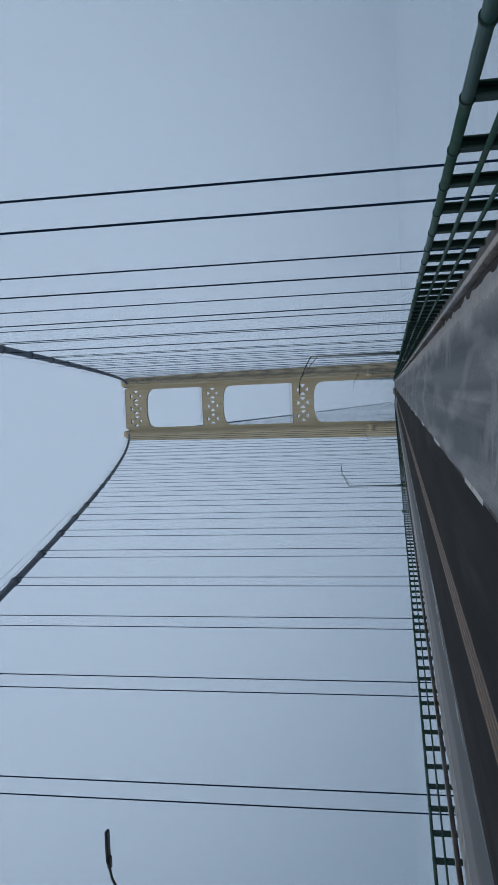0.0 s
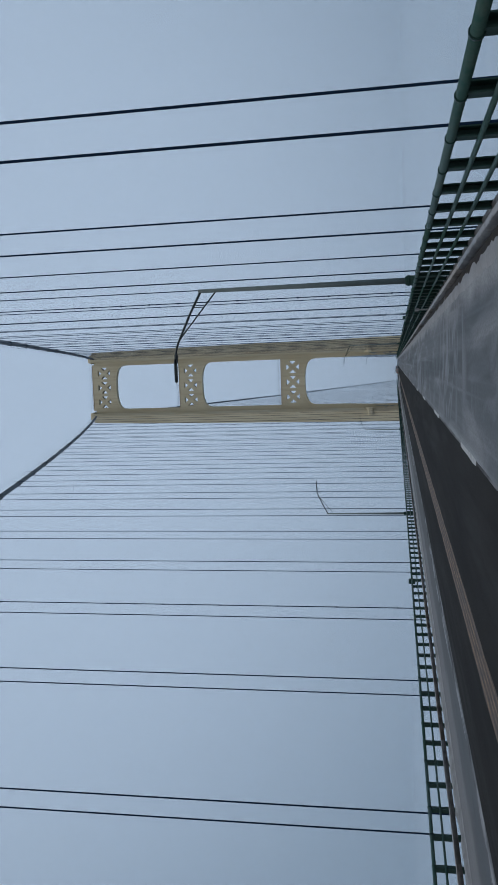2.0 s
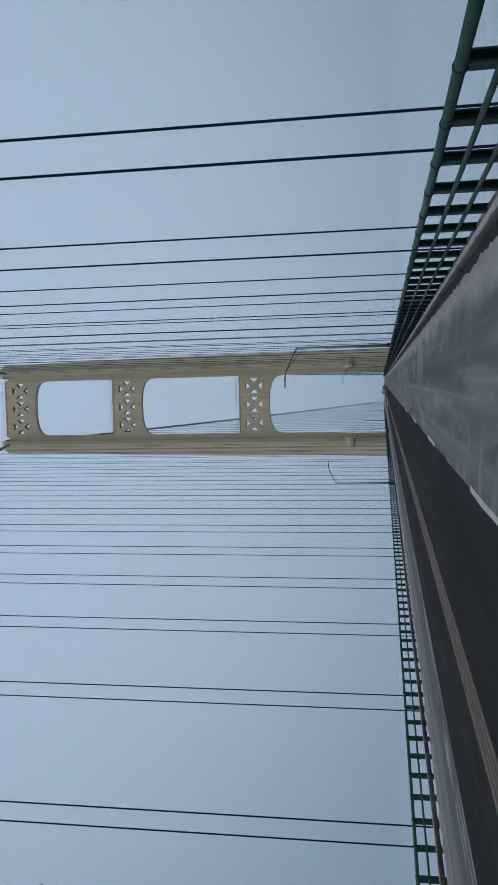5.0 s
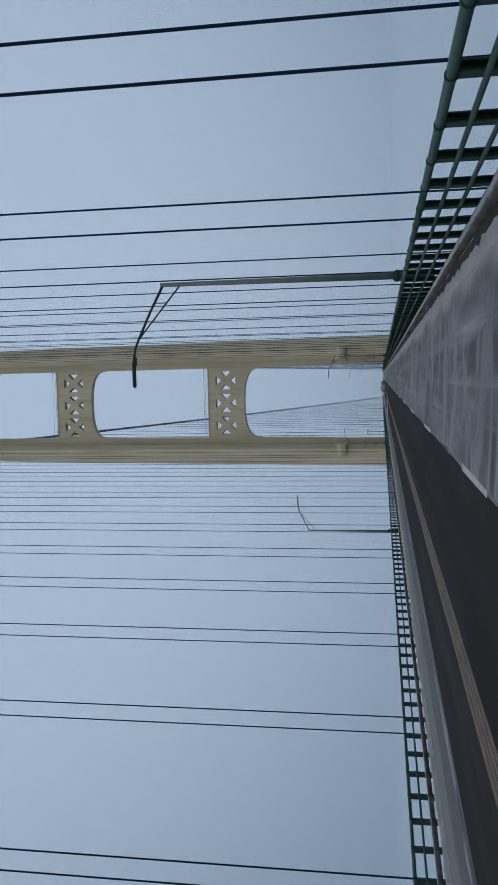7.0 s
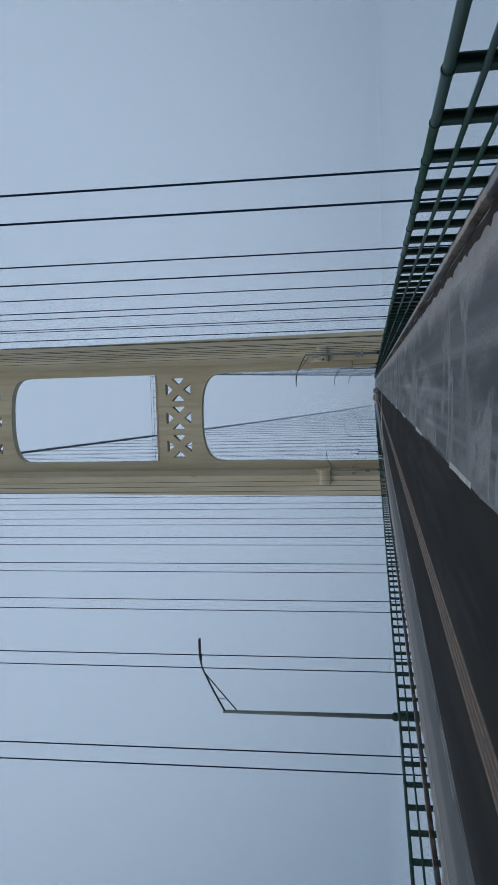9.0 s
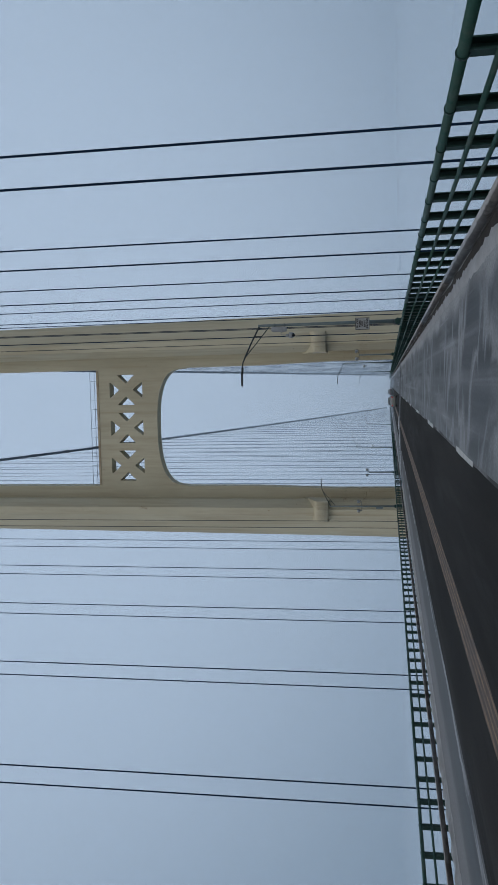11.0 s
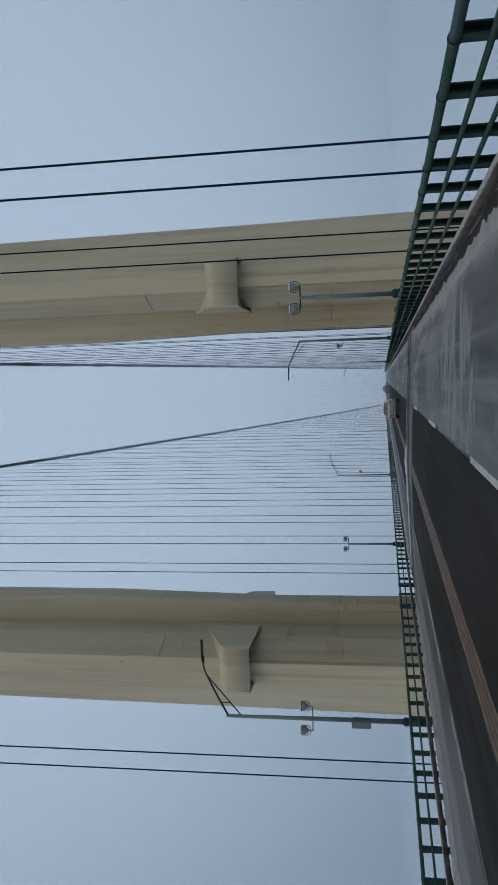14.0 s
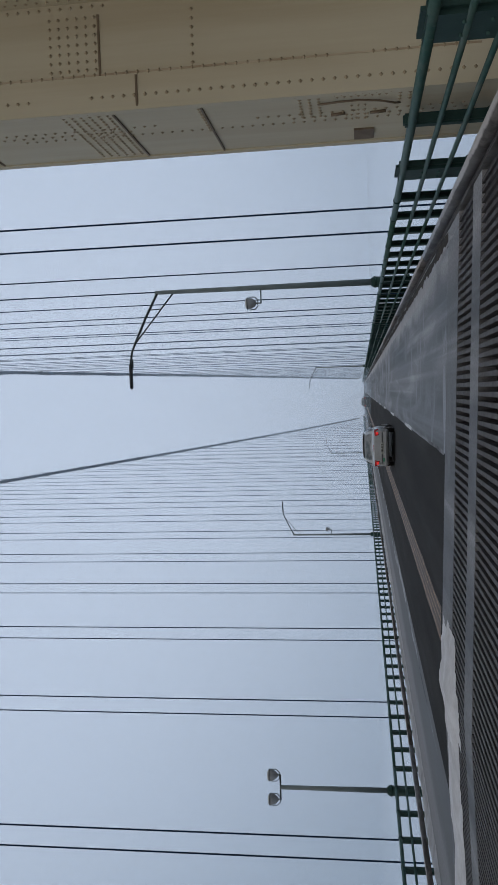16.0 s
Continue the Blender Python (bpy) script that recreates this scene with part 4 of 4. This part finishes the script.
sign_lamp = street_lamp(1, FIRST + 20 * PITCH + 0.2, words="tall street lamp carrying a white road sign and a camera")
bm = bmesh.new()
box(bm, -0.12, 0.12, -0.30, 0.02, 6.64, 7.42, 0.03)
box(bm, -0.14, -0.10, -0.26, -0.02, 6.72, 7.32)
part("equipment_box", bm, BOX_GREY, sign_lamp, "grey equipment box", m=pose(-0.22, 0, 0))
for z in (6.77, 7.27):
    bm = bmesh.new()
    rod(bm, (-0.12, -0.05, z), (0.0, 0.0, z), 0.02, n=6)
    rod(bm, (0, 0, z - 0.02), (0, 0, z + 0.02), 0.1, n=12)
    part("strap", bm, POLE, sign_lamp)
bm = bmesh.new()
tube(bm, [(-0.33, -0.12, 6.82), (-0.42, -0.14, 6.94), (-0.52, -0.15, 6.88), (-0.54, -0.15, 6.67)], 0.022, 7)
part("gooseneck", bm, BOX_GREY, sign_lamp)
bm = bmesh.new()
rod(bm, (-0.54, -0.15, 6.68), (-0.54, -0.15, 6.52), 0.07, 0.08, n=12)
rod(bm, (-0.54, -0.15, 6.50), (-0.54, -0.15, 6.32), 0.14, 0.15, n=14)
dome = part("dome_camera", bm, BOX_GREY, sign_lamp, "grey dome camera housing")
bm = bmesh.new()
bmesh.ops.create_uvsphere(bm, u_segments=14, v_segments=8, radius=0.115)
bmesh.ops.translate(bm, vec=(-0.54, -0.15, 6.31), verts=bm.verts)
part("dome", bm, LENS, dome, "dark glass dome")
bm = bmesh.new()
box(bm, -0.31, 0.31, -0.01, 0.01, 0, 0.72, 0.004)
face = part("sign_face", bm, SIGN_WHITE, sign_lamp, "white sign reading trucks buses keep 500 ft spacing", m=pose(-0.08, -0.14, 2.36))
bm = bmesh.new()
for a in ((-0.305, 0.305, 0.006, 0.03), (-0.305, 0.305, 0.69, 0.714), (-0.305, -0.281, 0.006, 0.714), (0.281, 0.305, 0.006, 0.714)):
    box(bm, a[0], a[1], -0.0125, -0.0105, a[2], a[3])
part("border", bm, SIGN_BLACK, face)
for i, line in enumerate(("TRUCKS", "BUSES", "KEEP", "500 FT", "SPACING")):
    me = letters(line, 0.125)
    me.materials.append(SIGN_BLACK)
    part("lettering", me, SIGN_BLACK, face, m=pose(0, -0.0125, 0.612 - 0.126 * i))

# ---- small cabinets on the railing ----
def cabinet(x, y, z, w, d, h, mat, words):
    c = thing("junction_box", words, "junction box", m=pose(x, y, z))
    bm = bmesh.new()
    box(bm, -w / 2, w / 2, -d / 2, d / 2, 0, h, 0.015)
    body = part("body", bm, mat, c)
    bm = bmesh.new()
    box(bm, -w / 2 + 0.03, w / 2 - 0.03, -d / 2 - 0.012, -d / 2, 0.03, h - 0.03)
    part("door", bm, mat, body)
    bm = bmesh.new()
    rod(bm, (0, 0, -0.21 - z), (0, 0, 0), 0.03, n=6)
    part("conduit", bm, mat, c)


cabinet(RAIL[1] - 0.12, 79.4, 0.26, 0.12, 0.3, 0.2, BOX_GREY, "small grey junction box on the railing post")
cabinet(RAIL[1] + 0.22, 92.5, 0.56, 0.2, 0.35, 0.33, GREEN, "dark green junction box behind the railing")
cabinet(RAIL[1] + 0.22, 312.4, 0.38, 0.2, 0.6, 0.42, GREEN, "dark green junction box behind the railing at the lamp")
cabinet(RAIL[-1] - 0.25, 93.2, 0.38, 0.25, 0.42, 0.42, GREEN, "dark green junction box on the opposite railing")


# ---- cars ----
def sedan(name, paint, words, m, lit):
    c = thing(name, words, "car", m=m)
    # lower body: y, half width, bottom, shoulder
    lower = [(0.0, 0.74, 0.42, 0.92), (0.06, 0.82, 0.32, 0.97), (0.3, 0.87, 0.27, 1.02), (0.95, 0.89, 0.24, 1.0), (2.2, 0.89, 0.22, 0.96), (3.5, 0.88, 0.24, 0.93), (4.2, 0.85, 0.26, 0.84), (4.6, 0.78, 0.3, 0.74), (4.75, 0.66, 0.36, 0.66)]
    rings = []
    for y, w, b, t in lower:
        mid = b + (t - b) * 0.62
        rings.append([(-w * 0.9, y, b), (-w * 0.985, y, b + 0.12), (-w, y, mid), (-w * 0.95, y, t - 0.05), (-w * 0.84, y, t), (0, y, t + 0.025), (w * 0.84, y, t), (w * 0.95, y, t - 0.05), (w, y, mid), (w * 0.985, y, b + 0.12), (w * 0.9, y, b)])
    bm = bmesh.new()
    loft(bm, rings)
    part("body", bm, paint, c)
    upper = [(0.62, 0.72, 0.98, 1.0), (1.25, 0.70, 0.97, 1.36), (1.6, 0.66, 0.97, 1.43), (2.3, 0.66, 0.96, 1.45), (2.75, 0.67, 0.95, 1.40), (3.6, 0.72, 0.92, 0.95)]
    rings = []
    for y, w, b, t in upper:
        k = (t - b) / 0.48
        rings.append([(-w * 1.13, y, b), (-w * (1.13 - 0.16 * k), y, b + (t - b) * 0.85), (-w * (1.05 - 0.2 * k), y, t), (0, y, t + 0.02), (w * (1.05 - 0.2 * k), y, t), (w * (1.13 - 0.16 * k), y, b + (t - b) * 0.85), (w * 1.13, y, b)])
    bm = bmesh.new()
    loft(bm, rings)
    cabin = part("cabin", bm, paint, c)
    bm = bmesh.new()
    v = [bm.verts.new(p) for p in ((-0.66, 0.735, 1.045), (0.66, 0.735, 1.045), (0.54, 1.18, 1.325), (-0.54, 1.18, 1.325))]
    bm.faces.new(v)
    bmesh.ops.solidify(bm, geom=bm.faces[:], thickness=0.012)
    bmesh.ops.translate(bm, vec=(0, -0.02, 0.022), verts=bm.verts)
    part("rear_window", bm, SNOWY_GLASS, cabin, "rear window dusted with snow")
    for s in (1, -1):
        bm = bmesh.new()
        for pts in (((0.95, 1.05), (1.95, 1.03), (1.95, 1.34), (1.42, 1.34)), ((2.02, 1.03), (3.1, 1.0), (2.62, 1.31), (2.02, 1.34))):
            bm.faces.new([bm.verts.new((s * (0.845 - 0.30 * (z - 0.98)), y, z)) for y, z in pts])
        bmesh.ops.solidify(bm, geom=bm.faces[:], thickness=0.012)
        part("side_window", bm, CAR_GLASS, cabin, "side windows coloured with sky reflection")
        bm = bmesh.new()
        box(bm, *sorted((s * 0.88, s * 1.05)), 2.78, 2.9, 1.0, 1.13, 0.03)
        part("mirror", bm, paint, c, "door mirror")
        bm = bmesh.new()
        v = [(s * x, y, z) for x, y, z in ((0.82, 0.02, 0.72), (0.60, -0.005, 0.72), (0.55, 0.01, 0.92), (0.80, 0.04, 0.95), (0.86, 0.28, 0.95), (0.885, 0.26, 0.76))]
        outer = [bm.verts.new(p) for p in v]
        inner = [bm.verts.new((p[0] * 0.93, p[1] + 0.08, p[2])) for p in v]
        bm.faces.new(outer)
        bm.faces.new(inner[::-1])
        for i in range(6):
            bm.faces.new((outer[i], outer[(i + 1) % 6], inner[(i + 1) % 6], inner[i]))
        bmesh.ops.recalc_face_normals(bm, faces=bm.faces)
        bmesh.ops.translate(bm, vec=(s * 0.012, -0.02, 0), verts=bm.verts)
        lens = part("tail_lamp", bm, TAIL_RED, c, "red tail lamp")
        if lit:
            bm = bmesh.new()
            box(bm, *sorted((s * 0.64, s * 0.76)), -0.045, -0.02, 0.76, 0.86, 0.01)
            part("bulb", bm, tail_on, lens, "glowing lamp")
        for y in (0.98, 3.75):
            bm = bmesh.new()
            rod(bm, (s * 0.70, 0, 0), (s * 0.90, 0, 0), 0.325, n=24)
            wheel = part("wheel", bm, RUBBER, c, m=pose(0, y, 0.325))
            bm = bmesh.new()
            rod(bm, (s * 0.895, 0, 0), (s * 0.908, 0, 0), 0.21, 0.19, n=18)
            for q in range(5):
                a = 2 * math.pi * q / 5
                rod(bm, (s * 0.912, 0.03 * math.cos(a), 0.03 * math.sin(a)), (s * 0.912, 0.2 * math.cos(a), 0.2 * math.sin(a)), 0.025, n=5)
            part("rim", bm, RIM, wheel, "alloy rim")
    bm = bmesh.new()
    box(bm, -0.80, 0.80, -0.05, 0.12, 0.36, 0.60, 0.05)
    part("bumper", bm, paint, c)
    bm = bmesh.new()
    box(bm, -0.26, 0.26, -0.075, -0.05, 0.52, 0.66, 0.008)
    p = part("number_plate", bm, PLATE, c, "pale number plate with dark bars")
    bm = bmesh.new()
    for i in range(6):
        box(bm, -0.19 + 0.066 * i, -0.15 + 0.066 * i, -0.078, -0.074, 0.55, 0.63)
    part("bars", bm, SIGN_BLACK, p)
    bm = bmesh.new()
    box(bm, -0.16, 0.16, 0.03, 0.07, 0.955, 0.985, 0.01)
    part("trunk_lip", bm, TAIL_RED, c, "high brake lamp strip")
    if lit:
        bm = bmesh.new()
        box(bm, -0.62, -0.46, -0.062, -0.045, 0.48, 0.56, 0.004)
        part("sticker", bm, STICKER, c)
    bm = bmesh.new()
    n = 10
    grid = [[bm.verts.new((-0.60 + 1.2 * i / n, 1.3 + 1.3 * j / n, 1.44 + 0.02 + 0.03 * math.sin(math.pi * i / n) * math.sin(math.pi * j / n) + 0.012 * noise.noise((i * 0.8, j * 0.8, 2)) - 0.03 * (abs(i / n - 0.5) > 0.49))) for i in range(n + 1)] for j in range(n + 1)]
    for j in range(n):
        for i in range(n):
            bm.faces.new((grid[j][i], grid[j][i + 1], grid[j + 1][i + 1], grid[j + 1][i])).smooth = True
    part("roof_snow", bm, SNOW, c, "thin snow on the roof")


sedan("car", SILVER, "silver sedan with snow on its roof driving in the inner lane", pose(2.25, 360.0, crown(2.25)), True)
sedan("car", BLACK_PAINT, "dark sedan far ahead in the blowing snow", pose(2.7, 468.0, crown(2.7)), False)

# snow swept together beside the joint
for x, y, w, d, h in ((-0.35, 336.0, 1.15, 1.4, 0.1), (-2.3, 336.0, 2.1, 1.1, 0.06), (-5.4, 336.1, 2.4, 1.0, 0.05)):
    bm = bmesh.new()
    n = 22
    rows = []
    for j in range(n + 1):
        row = []
        for i in range(n + 1):
            u, v = 2 * i / n - 1, 2 * j / n - 1
            r2 = u * u + v * v + 0.7 * noise.noise((x + u * 1.9, v * 1.9, 3)) + 0.45 * noise.noise((x + u * 6, v * 5, 8))
            row.append(bm.verts.new((w * u, d * v, crown(x + w * u) - crown(x) + h * max(0, 1 - r2) - 0.004)))
        rows.append(row)
    for j in range(n):
        for i in range(n):
            bm.faces.new((rows[j][i], rows[j][i + 1], rows[j + 1][i + 1], rows[j + 1][i])).smooth = True
    bmesh.ops.delete(bm, geom=[f for f in bm.faces if max(v.co.z - crown(x + v.co.x) + crown(x) for v in f.verts) <= 0], context="FACES")
    ob = new("snow_mound", mesh_of("snow_mound", bm, SWEPT))
    ob.matrix_basis = pose(x, y, crown(x) + 0.003)
    tagged(ob, "low ragged mound of swept snow on the road", "snow", "snow mounds by the joint")

# ---- added translucent sheets that stand in for snow haze over the far span ----
haze_m = bpy.data.materials.new("translucent haze sheet")
haze_m.use_nodes = True
mn, ml = haze_m.node_tree.nodes, haze_m.node_tree.links
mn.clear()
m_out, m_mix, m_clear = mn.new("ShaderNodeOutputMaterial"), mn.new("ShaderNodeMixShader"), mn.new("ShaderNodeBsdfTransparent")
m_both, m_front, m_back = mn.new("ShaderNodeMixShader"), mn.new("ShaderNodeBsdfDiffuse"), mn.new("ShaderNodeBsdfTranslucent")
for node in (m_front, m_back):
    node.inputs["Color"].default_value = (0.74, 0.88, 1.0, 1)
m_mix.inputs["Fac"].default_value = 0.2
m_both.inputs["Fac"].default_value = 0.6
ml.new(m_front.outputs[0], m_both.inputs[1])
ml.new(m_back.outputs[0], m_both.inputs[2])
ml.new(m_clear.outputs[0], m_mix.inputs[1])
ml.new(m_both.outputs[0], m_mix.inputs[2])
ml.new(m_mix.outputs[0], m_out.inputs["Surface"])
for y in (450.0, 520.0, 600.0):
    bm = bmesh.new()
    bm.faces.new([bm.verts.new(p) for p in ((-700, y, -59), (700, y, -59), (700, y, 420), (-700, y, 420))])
    structure("backdrop", bm, haze_m, "added translucent sheet standing in for snow haze over the far span", "mist")
